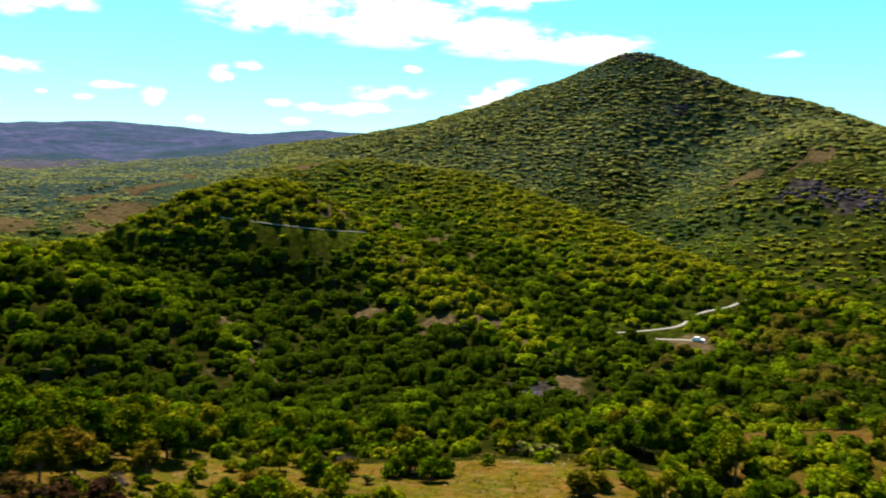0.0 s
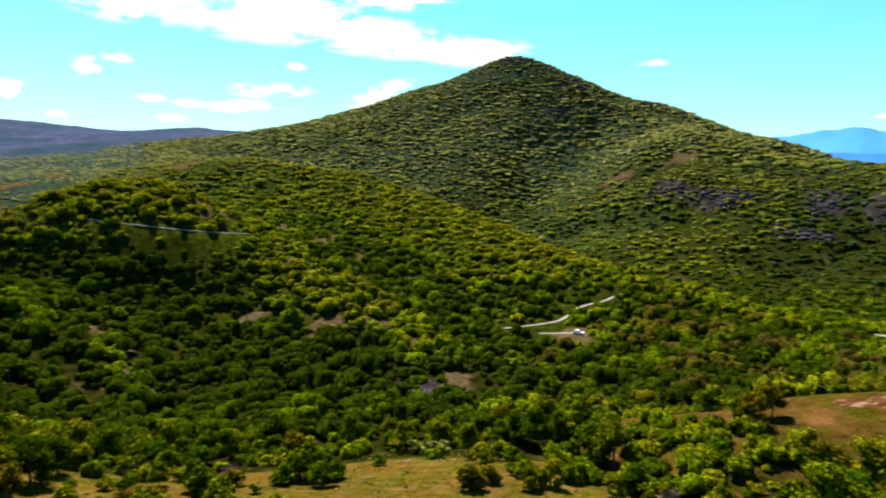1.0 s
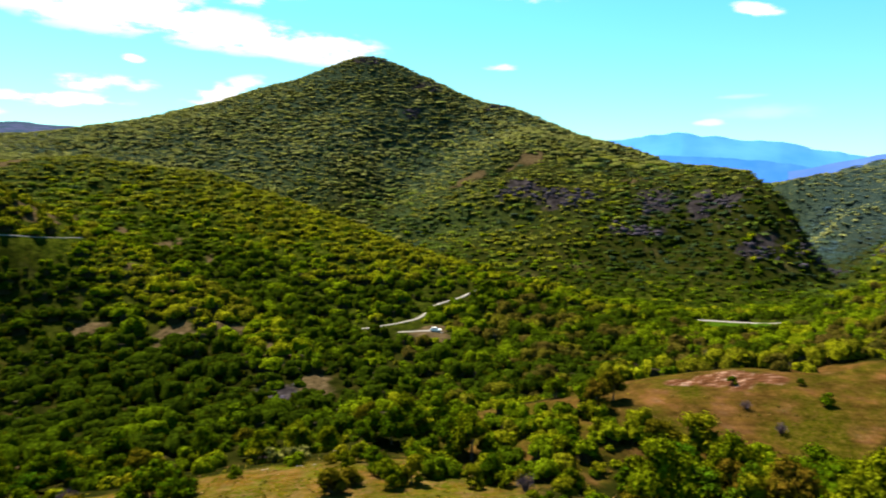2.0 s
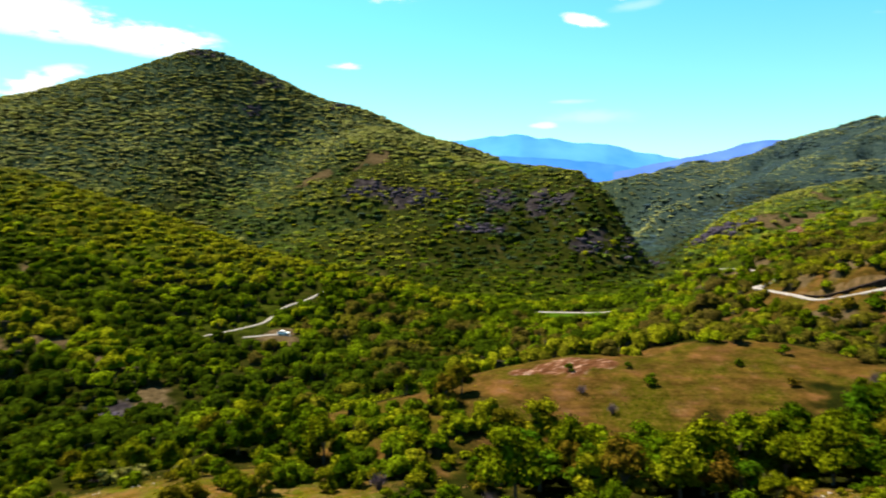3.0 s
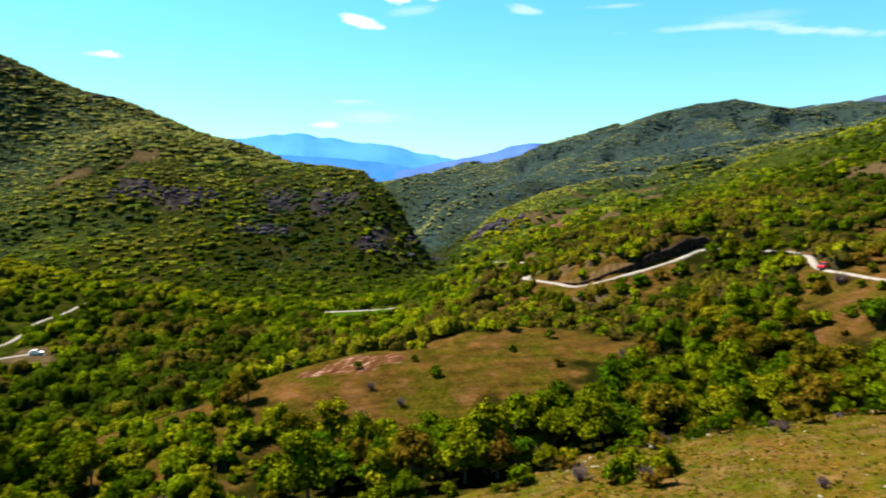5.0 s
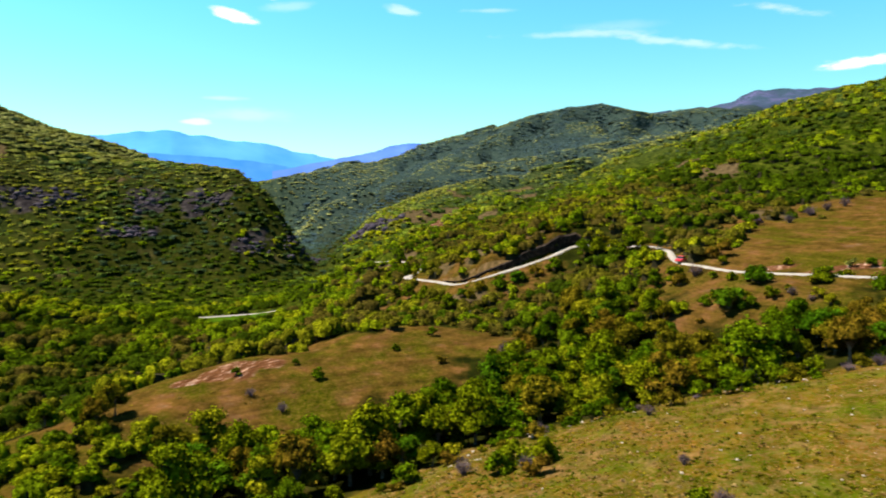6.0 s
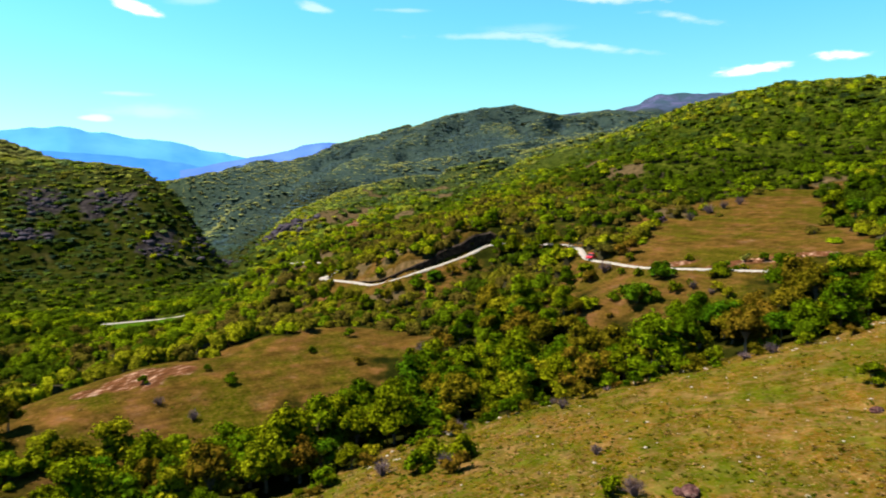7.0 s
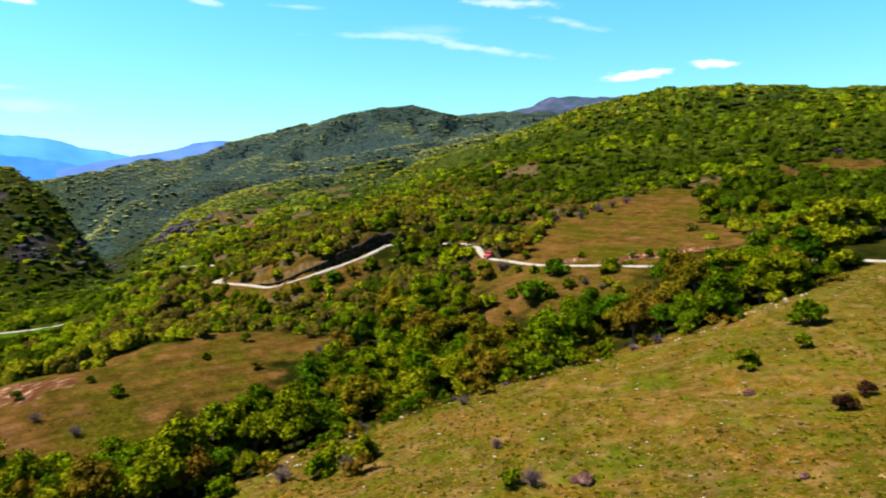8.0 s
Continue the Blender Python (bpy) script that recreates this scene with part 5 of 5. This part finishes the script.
def plant_bank():
    """Clumps of low bushes over the grassy bank below the lookout."""
    x, y = jittered(-44, 22, 66, 118, 3.7)
    b, d = polar(x, y)
    inner, _ = gully_belt(b)
    thick = fbm(x, y, 16, 3, 75) + 0.5 * smoothstep(-b, 6, 22) + rng.uniform(-0.15, 0.15, len(x))
    keep = (d < inner + 2) & (thick > 0.12) & (blobs(x, y, [(4, 101, 5, 9), (-5, 92, 4, 4)]) < 0.4) & (rng.uniform(0, 1, len(x)) < 0.9)
    for u, v in zip(x[keep], y[keep]):
        kind = rng.choice(["bush", "bright_bush", "olive_bush", "ruddy_bush", "twigs", "blossom"], p=[0.5, 0.26, 0.1, 0.04, 0.06, 0.04])
        plant(kind, u, v, rng.uniform(0.6, 1.7), tall=rng.uniform(0.9, 1.3))
    return int(keep.sum())


def plant_edge():
    """Low bushes along the ragged edge of the grass slope."""
    made = 0
    for b in np.arange(57, 108, 0.8):
        if rng.uniform() < 0.28:
            continue
        d = float(grass_reach(b)) + rng.uniform(-1.0, 5.0)
        x, y, _ = station(b + rng.uniform(-0.4, 0.4), d)
        kind = rng.choice(["bush", "olive_bush", "bright_bush", "twigs"], p=[0.42, 0.28, 0.12, 0.18])
        plant(kind, x, y, rng.uniform(0.45, 1.25), tall=rng.uniform(0.7, 1.0))
        made += 1
    return made


def plant_low_scrub():
    """Low bushes, too many to count, between the gully trees and the knoll."""
    x, y = jittered(19, 60, 88, 128, 3.1)
    b, d = polar(x, y)
    _, outer = gully_belt(b)
    keep = (d < outer + 1) & (d > 92) & (fbm(x, y, 12, 3, 77) + rng.uniform(-0.2, 0.2, len(x)) > -0.42) & (blobs(x, y, [(25.0, 112, 9, 3), (24.6, 100, 8, 2), (29, 118, 4, 3)]) < 0.4)
    x, y = x[keep], y[keep]
    n = len(x)
    s = rng.uniform(0.7, 2.3, n)
    joined("scrub", NEAR_SCRUB, np.column_stack([x, y, land_height(x, y) - 0.15]), s, s * rng.uniform(0.9, 1.4, n), rng.uniform(0, 6.28, n), rng.uniform(0.1, 0.6, n), rng.randint(0, 8, n), LEAF, "low green and olive bushes on dry grass", "scrub")
    return n


print("belt", plant_belt(), plant_bank(), plant_edge(), plant_low_scrub())

# ---- stones, tufts, cars, clouds ----
def boulder(seed, flat=0.7):
    v, f = cube_dome(seed, 0.28)
    return v * np.array([1, 1, flat]) + np.array([0, 0, 0.15]), f, np.ones(len(f))


BOULDERS = [boulder(600 + i, 0.5 + 0.1 * (i % 4)) for i in range(8)]


def scatter_rocks(name, spots, per_spot, size, mat, label):
    xs, ys = [], []
    for b, d, deep, wide in spots:
        cx, cy, _ = station(b, d)
        u, v = rng.normal(0, 0.5, per_spot) * deep, rng.normal(0, 0.5, per_spot) * wide
        ux, uy = math.sin(radians(b)), math.cos(radians(b))
        xs.append(cx + u * ux + v * uy)
        ys.append(cy + u * uy - v * ux)
    x, y = np.concatenate(xs), np.concatenate(ys)
    keep = road_gap(x, y)[0] > 1.5
    x, y = x[keep], y[keep]
    n = len(x)
    s = rng.uniform(size[0], size[1], n) * rng.uniform(0.5, 1.0, n)
    return joined(name, BOULDERS, np.column_stack([x, y, land_height(x, y) - 0.15 * s]), s, s * rng.uniform(0.6, 1.2, n), rng.uniform(0, 6.28, n), rng.uniform(0, 1, n), rng.randint(0, len(BOULDERS), n), mat, label, "rocks")


scatter_rocks("rocks", [s for s in ROCK_SPOTS if s[1] > 400], 34, (1.0, 3.2), DARK_ROCK, "dark weathered rock outcrops on the mountainside")
scatter_rocks("rocks", [s for s in ROCK_SPOTS if s[1] < 400], 14, (0.4, 1.3), DARK_ROCK, "grey broken rocks among the scrub")
scatter_rocks("rocks", [(64, 80, 3, 5), (69, 87, 2.5, 5), (73, 90, 2.5, 5), (77, 92, 2.5, 6), (84, 96, 2, 6), (99, 106, 3, 5), (102, 111, 3, 4), (8, 103, 4, 8), (104, 116, 3, 4), (90, 99.5, 2, 6), (95, 103, 2, 5), (66.5, 84, 3, 4)], 8, (0.1, 0.42), STONE, "pale stones along the edge of the grass")


def loose_stones():
    x, y = jittered(52, 116, 44, 135, 2.6)
    b, d = polar(x, y)
    keep = (d < grass_reach(b)) & (rng.uniform(0, 1, len(x)) < 0.4)
    x, y = x[keep], y[keep]
    n = len(x)
    s = rng.uniform(0.05, 0.22, n) * rng.uniform(0.3, 1.1, n)
    return joined("stones", BOULDERS, np.column_stack([x, y, land_height(x, y)]), s, s * 0.7, rng.uniform(0, 6.28, n), rng.uniform(0, 1, n), rng.randint(0, len(BOULDERS), n), STONE, "small pale stones strewn over the grass slope", "stones")


loose_stones()


RED_ROCK = plain("ruddy_rock", [(0.3, (0.022, 0.009, 0.009)), (0.55, (0.06, 0.028, 0.026)), (0.75, (0.14, 0.085, 0.075))], 1.6, 0.9, 0.8, 0.2)


def lone_boulder(b, d, size, seed, label):
    r = np.random.RandomState(seed)
    bm = bmesh.new()
    bmesh.ops.create_icosphere(bm, subdivisions=3, radius=1)
    for v in bm.verts:
        n = noise.fractal(v.co * 1.3 + Vector((seed, 0, 0)), 0.7, 2.0, 4)
        v.co = Vector((v.co.x * 1.15, v.co.y * 0.9, v.co.z * 0.75)) * (1 + 0.28 * n)
    me = bpy.data.meshes.new("boulder")
    bm.to_mesh(me)
    bm.free()
    me.materials.append(RED_ROCK if d < 80 else STONE)
    x, y, _ = station(b, d)
    ob = new("boulder", me)
    ob.matrix_basis = Matrix.LocRotScale((x, y, float(land_height(x, y)[0]) + size * 0.3), Euler((0, 0, r.uniform(0, 6))), (size, size, size))
    return tagged(ob, label, "boulder", "boulders on the grass slope")


for b, d, s in ((89.5, 54.5, 0.75), (88.6, 55.0, 0.42), (102.0, 72.5, 0.5), (106.1, 53, 0.35), (68.9, 107, 1.3), (69.1, 105, 1.0), (68.4, 109, 0.9), (12.3, 116, 0.6)):
    lone_boulder(b, d, s, int(b * 10), "dark reddish boulder lying on the grass slope" if d < 80 else "pale grey boulder at the edge of the gully")

TUFT = leaf_material("grass_tuft", [(0.0, (0.07, 0.1, 0.004)), (0.3, (0.15, 0.15, 0.006)), (0.5, (0.24, 0.17, 0.012)), (0.68, (0.22, 0.11, 0.03)), (0.85, (0.42, 0.27, 0.11)), (1.0, (0.09, 0.1, 0.006))], 0.25, single=False)


def tuft_template(seed):
    r = np.random.RandomState(seed)
    n = 7
    c = np.column_stack([r.normal(0, 0.4, n), r.normal(0, 0.4, n), np.full(n, 0.35)])
    d = np.column_stack([r.normal(0, 0.6, n), r.normal(0, 0.6, n), r.uniform(0.7, 1.2, n)])
    d /= np.linalg.norm(d, axis=1)[:, None]
    return (*leaves(c, d, 0.42, r, 0.25), np.zeros(n))


def grass_tufts():
    xs, ys = [], []
    for first, last, near, far, gap in ((50, 118, 40, 135, 0.72), (-46, 50, 74, 122, 1.5)):
        x, y = jittered(first, last, near, far, gap)
        b, d = polar(x, y)
        keep = (d < grass_reach(b) + 4) if first > 0 else (d < 122)
        keep &= fbm(x, y, 14, 3, 81) + rng.uniform(-0.5, 0.5, len(x)) > 0.0
        xs.append(x[keep])
        ys.append(y[keep])
    x, y = np.concatenate(xs), np.concatenate(ys)
    n = len(x)
    s = rng.uniform(0.16, 0.5, n)
    tuft = [tuft_template(700 + i) for i in range(6)]
    return joined("grass", tuft, np.column_stack([x, y, land_height(x, y) - 0.03]), s, s * rng.uniform(0.35, 0.7, n), rng.uniform(0, 6.28, n), np.clip(0.4 + 0.9 * fbm(x, y, 7, 3, 83) + rng.normal(0, 0.22, n), 0, 0.9), rng.randint(0, 6, n), TUFT, "short tufts of olive and straw coloured grass", "grass")


grass_tufts()


def paint(name, colour, rough=0.35, metal=0.0):
    m, tree, bsdf, node = material(name, rough)
    bsdf.inputs["Specular IOR Level"].default_value = 0.5
    bsdf.inputs["Metallic"].default_value = metal
    n = noise_out(tree, 5.0, 3)
    tree.links.new(mix(tree, n, tuple(c * 0.85 for c in colour), colour), bsdf.inputs["Base Color"])
    return m


RUBBER, GLASS = paint("tyre_rubber", (0.02, 0.02, 0.02), 0.8), paint("car_glass", (0.02, 0.025, 0.03), 0.08)
STEEL = paint("wheel_steel", (0.5, 0.5, 0.52), 0.35, 0.8)


def lofted(sections, mat, name):
    """A closed hull through cross-sections of equal length."""
    bm = bmesh.new()
    rows = [[bm.verts.new(p) for p in s] for s in sections]
    n = len(rows[0])
    for a, b in zip(rows, rows[1:]):
        for i in range(n):
            bm.faces.new((a[i], a[(i + 1) % n], b[(i + 1) % n], b[i]))
    bm.faces.new(rows[0][::-1])
    bm.faces.new(rows[-1])
    bmesh.ops.recalc_face_normals(bm, faces=bm.faces)
    me = bpy.data.meshes.new(name)
    bm.to_mesh(me)
    bm.free()
    me.materials.append(mat)
    return me


def make_car(colour, label):
    ob = new("car")
    body = paint("car_paint", colour, 0.3)

    def hull(x, half, low, high):
        return [(x, -half, low), (x, half, low), (x, half + 0.03, (low + high) / 2), (x, half - 0.06, high), (x, -half + 0.06, high), (x, -half - 0.03, (low + high) / 2)]
    part("body", lofted([hull(-2.1, 0.7, 0.45, 0.8), hull(-1.95, 0.82, 0.3, 0.92), hull(-0.6, 0.84, 0.25, 0.95), hull(1.0, 0.84, 0.25, 0.93), hull(1.85, 0.8, 0.3, 0.78), hull(2.1, 0.66, 0.42, 0.66)], body, "body"), ob)

    def cabin(x, half, high):
        return [(x, -0.76, 0.9), (x, 0.76, 0.9), (x, half, high), (x, -half, high)]
    part("window", lofted([cabin(-1.75, 0.6, 0.96), cabin(-1.15, 0.6, 1.4), cabin(0.15, 0.6, 1.42), cabin(0.95, 0.62, 0.97)], GLASS, "window"), ob, "dark glass")
    part("roof", lofted([[(-1.3, -0.62, 1.36), (-1.3, 0.62, 1.36), (-1.3, 0.56, 1.42), (-1.3, -0.56, 1.42)], [(-0.5, -0.63, 1.4), (-0.5, 0.63, 1.4), (-0.5, 0.56, 1.48), (-0.5, -0.56, 1.48)], [(0.3, -0.62, 1.38), (0.3, 0.62, 1.38), (0.3, 0.56, 1.43), (0.3, -0.56, 1.43)]], body, "roof"), ob)
    for x in (-1.3, 1.3):
        for s in (-1, 1):
            bm = bmesh.new()
            bmesh.ops.create_cone(bm, cap_ends=True, segments=16, radius1=0.31, radius2=0.31, depth=0.2, matrix=pose(x, s * 0.76, 0.31, 90))
            me = bpy.data.meshes.new("wheel")
            bm.to_mesh(me)
            bm.free()
            me.materials.append(RUBBER)
            wheel = part("wheel", me, ob)
            bm = bmesh.new()
            bmesh.ops.create_cone(bm, cap_ends=True, segments=14, radius1=0.19, radius2=0.16, depth=0.05, matrix=pose(x, s * 0.87, 0.31, -90 * s))
            me = bpy.data.meshes.new("rim")
            bm.to_mesh(me)
            bm.free()
            me.materials.append(STEEL)
            part("rim", me, wheel, "steel wheel rim")
    for x, s, c in ((2.06, -0.5, STEEL), (2.06, 0.5, STEEL)):
        bm = bmesh.new()
        bmesh.ops.create_cube(bm, size=1, matrix=Matrix.LocRotScale((x, s, 0.6), None, (0.08, 0.26, 0.12)))
        me = bpy.data.meshes.new("headlight")
        bm.to_mesh(me)
        bm.free()
        me.materials.append(c)
        part("headlight", me, ob)
    return tagged(ob, label, "car")


def park(ob, road, near, turn):
    line = ROAD_LINES[road]
    x, y, _ = station(*near)
    k = int(np.hypot(line[:, 0] - x, line[:, 1] - y).argmin())
    ob.matrix_basis = pose(line[k, 0], line[k, 1], line[k, 2] + 0.08, 0, 0, turn)


park(make_car((0.8, 0.8, 0.8), "white car parked at the end of a track"), "car_track", (20.85, 253), -35)


park(make_car((0.38, 0.012, 0.02), "red car standing on the bend of the narrow road"), "meadow_road", (81.2, 172), 172)


def cloud_material():
    m = bpy.data.materials.new("cloud")
    m.use_nodes = True
    tree = m.node_tree
    tree.nodes.remove(tree.nodes["Principled BSDF"])
    uv = tree.nodes.new("ShaderNodeTexCoord")
    obj = tree.nodes.new("ShaderNodeMapping")
    obj.inputs["Scale"].default_value = (1, 1, 3.0)
    tree.links.new(uv.outputs["Object"], obj.inputs["Vector"])
    n = noise_out(tree, 0.0041, 7, 0.6, obj.outputs[0])

    def calc(op, a, b=None, c=None):
        q = tree.nodes.new("ShaderNodeMath")
        q.operation = op
        for sock, value in zip(q.inputs, (a, b, c)):
            if isinstance(value, (int, float)):
                sock.default_value = value
            elif value is not None:
                tree.links.new(value, sock)
        return q.outputs[0]
    sep = tree.nodes.new("ShaderNodeSeparateXYZ")
    tree.links.new(uv.outputs["UV"], sep.inputs[0])
    u = calc("MULTIPLY_ADD", sep.outputs[0], 2, -1)
    v = calc("MULTIPLY_ADD", sep.outputs[1], 2, -1)
    r = calc("SQRT", calc("ADD", calc("MULTIPLY", u, u), calc("MULTIPLY", v, v)))
    body = calc("MULTIPLY_ADD", calc("SUBTRACT", n, 0.5), calc("MULTIPLY", 3.2, calc("MINIMUM", 1.0, calc("MULTIPLY", attribute(tree, "weight"), 1.5))), calc("SUBTRACT", calc("MULTIPLY_ADD", calc("MAXIMUM", attribute(tree, "weight"), 0.85), 0.45, 0.17), r))
    soft = tree.nodes.new("ShaderNodeMapRange")
    soft.interpolation_type = "SMOOTHSTEP"
    soft.inputs[1].default_value, soft.inputs[2].default_value = -0.12, 0.5
    tree.links.new(body, soft.inputs[0])
    fade = calc("MULTIPLY", calc("SUBTRACT", 1.0, calc("POWER", calc("MINIMUM", r, 1.0), 4.0)), soft.outputs[0])
    alpha = calc("MULTIPLY", fade, calc("MINIMUM", attribute(tree, "weight"), 1.0))
    e = tree.nodes.new("ShaderNodeEmission")
    e.inputs["Color"].default_value, e.inputs["Strength"].default_value = (1.0, 0.99, 1.0, 1), 0.365
    t = tree.nodes.new("ShaderNodeBsdfTransparent")
    ms = tree.nodes.new("ShaderNodeMixShader")
    tree.links.new(alpha, ms.inputs[0])
    tree.links.new(t.outputs[0], ms.inputs[1])
    tree.links.new(e.outputs[0], ms.inputs[2])
    tree.links.new(ms.outputs[0], tree.nodes["Material Output"].inputs["Surface"])
    return m


CLOUD = cloud_material()


def cloud(b, rise, wide, high, weight, lean=0.0):
    """A bank of cloud far behind the hills; sizes in degrees as seen from the lookout."""
    nu, nv = 15, 7
    verts, uvs = [], []
    for j in range(nv):
        for i in range(nu):
            u, v = i / (nu - 1) * 2 - 1, j / (nv - 1) * 2 - 1
            a, h = radians(b + u * wide), radians(rise + v * high + u * lean)
            d = 4900 + 20 * u
            verts.append((math.sin(a) * math.cos(h) * d, math.cos(a) * math.cos(h) * d, EYE + math.sin(h) * d))
            uvs.append((i / (nu - 1), j / (nv - 1)))
    faces = [(j * nu + i, j * nu + i + 1, (j + 1) * nu + i + 1, (j + 1) * nu + i) for j in range(nv - 1) for i in range(nu - 1)]
    me = mesh_from("cloud", verts, faces, CLOUD, True)
    layer = me.uv_layers.new(name="UVMap")
    layer.data.foreach_set("uv", np.array([uvs[l.vertex_index] for l in me.loops], np.float32).ravel())
    at = me.attributes.new("weight", "FLOAT", "POINT")
    at.data.foreach_set("value", np.full(len(verts), weight, np.float32))
    ob = new("cloud", me)
    return tagged(ob, "white sunlit cloud in a bright blue sky" if weight > 0.8 else "thin wisp of white cloud in the sky", "cloud", "clouds", "structure")


CLOUDS = [
    (-33.2, 5.3, 1.1, 0.7, 1.3), (-31.8, 8.3, 3, 0.8, 0.95), (-31, 12.7, 5.5, 1.5, 1.5), (-30.0, 6.5, 0.8, 0.35, 1.2), (-27.3, 6.2, 1.0, 0.3, 0.8), (-25.7, 7.2, 2.4, 0.45, 1.0), (-22.5, 6.6, 1.1, 0.9, 1.4), (-22, 15.0, 8, 1.3, 1.2),
    (-19.5, 4.9, 1.2, 0.5, 1.0), (-17.6, 8.4, 1.3, 0.9, 1.4), (-15.6, 9.1, 1.3, 0.65, 1.4), (-14, 13.6, 7.0, 2.2, 1.7),
]
CLOUDS += [
    (-13.6, 6.4, 1.5, 0.55, 1.4), (-12.2, 5.0, 1.7, 0.5, 1.3), (-12, 15.5, 8, 1.2, 1.3), (-7.5, 6.0, 5.6, 0.65, 1.4), (-4.8, 7.3, 4.4, 0.75, 1.35), (-4, 12.9, 8, 2.4, 1.9), (-2.5, 9.2, 1.0, 0.4, 1.4), (3.8, 7.0, 3.8, 1.1, 1.5, 1.2),
    (4, 11.6, 8, 1.8, 1.8, -0.6), (6, 14.6, 8, 1.3, 0.9), (11.5, 10.7, 6, 1.5, 1.7, -0.3), (26.0, 9.4, 2.0, 0.45, 0.75),
]
CLOUDS += [
    (29, 14.8, 4.6, 0.7, 1.2), (42.5, 4.7, 2.2, 0.4, 0.55), (45.4, 12.7, 2.2, 0.62, 1.6, -0.45), (48.6, 14.6, 1.8, 0.6, 1.4), (51.2, 14.8, 1.4, 0.5, 1.4), (58.7, 13.6, 2.6, 0.65, 0.4, -0.35), (65.5, 13.7, 3.8, 0.35, 0.24), (49.5, 13.7, 4, 0.7, 0.22, 0.4), (44, 6.6, 3.4, 0.4, 0.28), (46, 5.4, 7, 1.1, 0.2),
    (73.5, 11.75, 11, 0.55, 0.32, -0.1), (80.5, 10.8, 8, 0.6, 0.36, -1.2), (76, 12.2, 7, 0.9, 0.14),
    (82.5, 14.2, 7, 0.55, 0.48, -0.35), (88, 12.5, 6, 0.65, 0.38, -1.3), (92.6, 8.5, 3.8, 0.5, 1.5, 0.15), (98.6, 9.1, 2.2, 0.5, 1.7), (114, 10.8, 4, 0.7, 0.8),
]
for c in CLOUDS:
    cloud(*c)
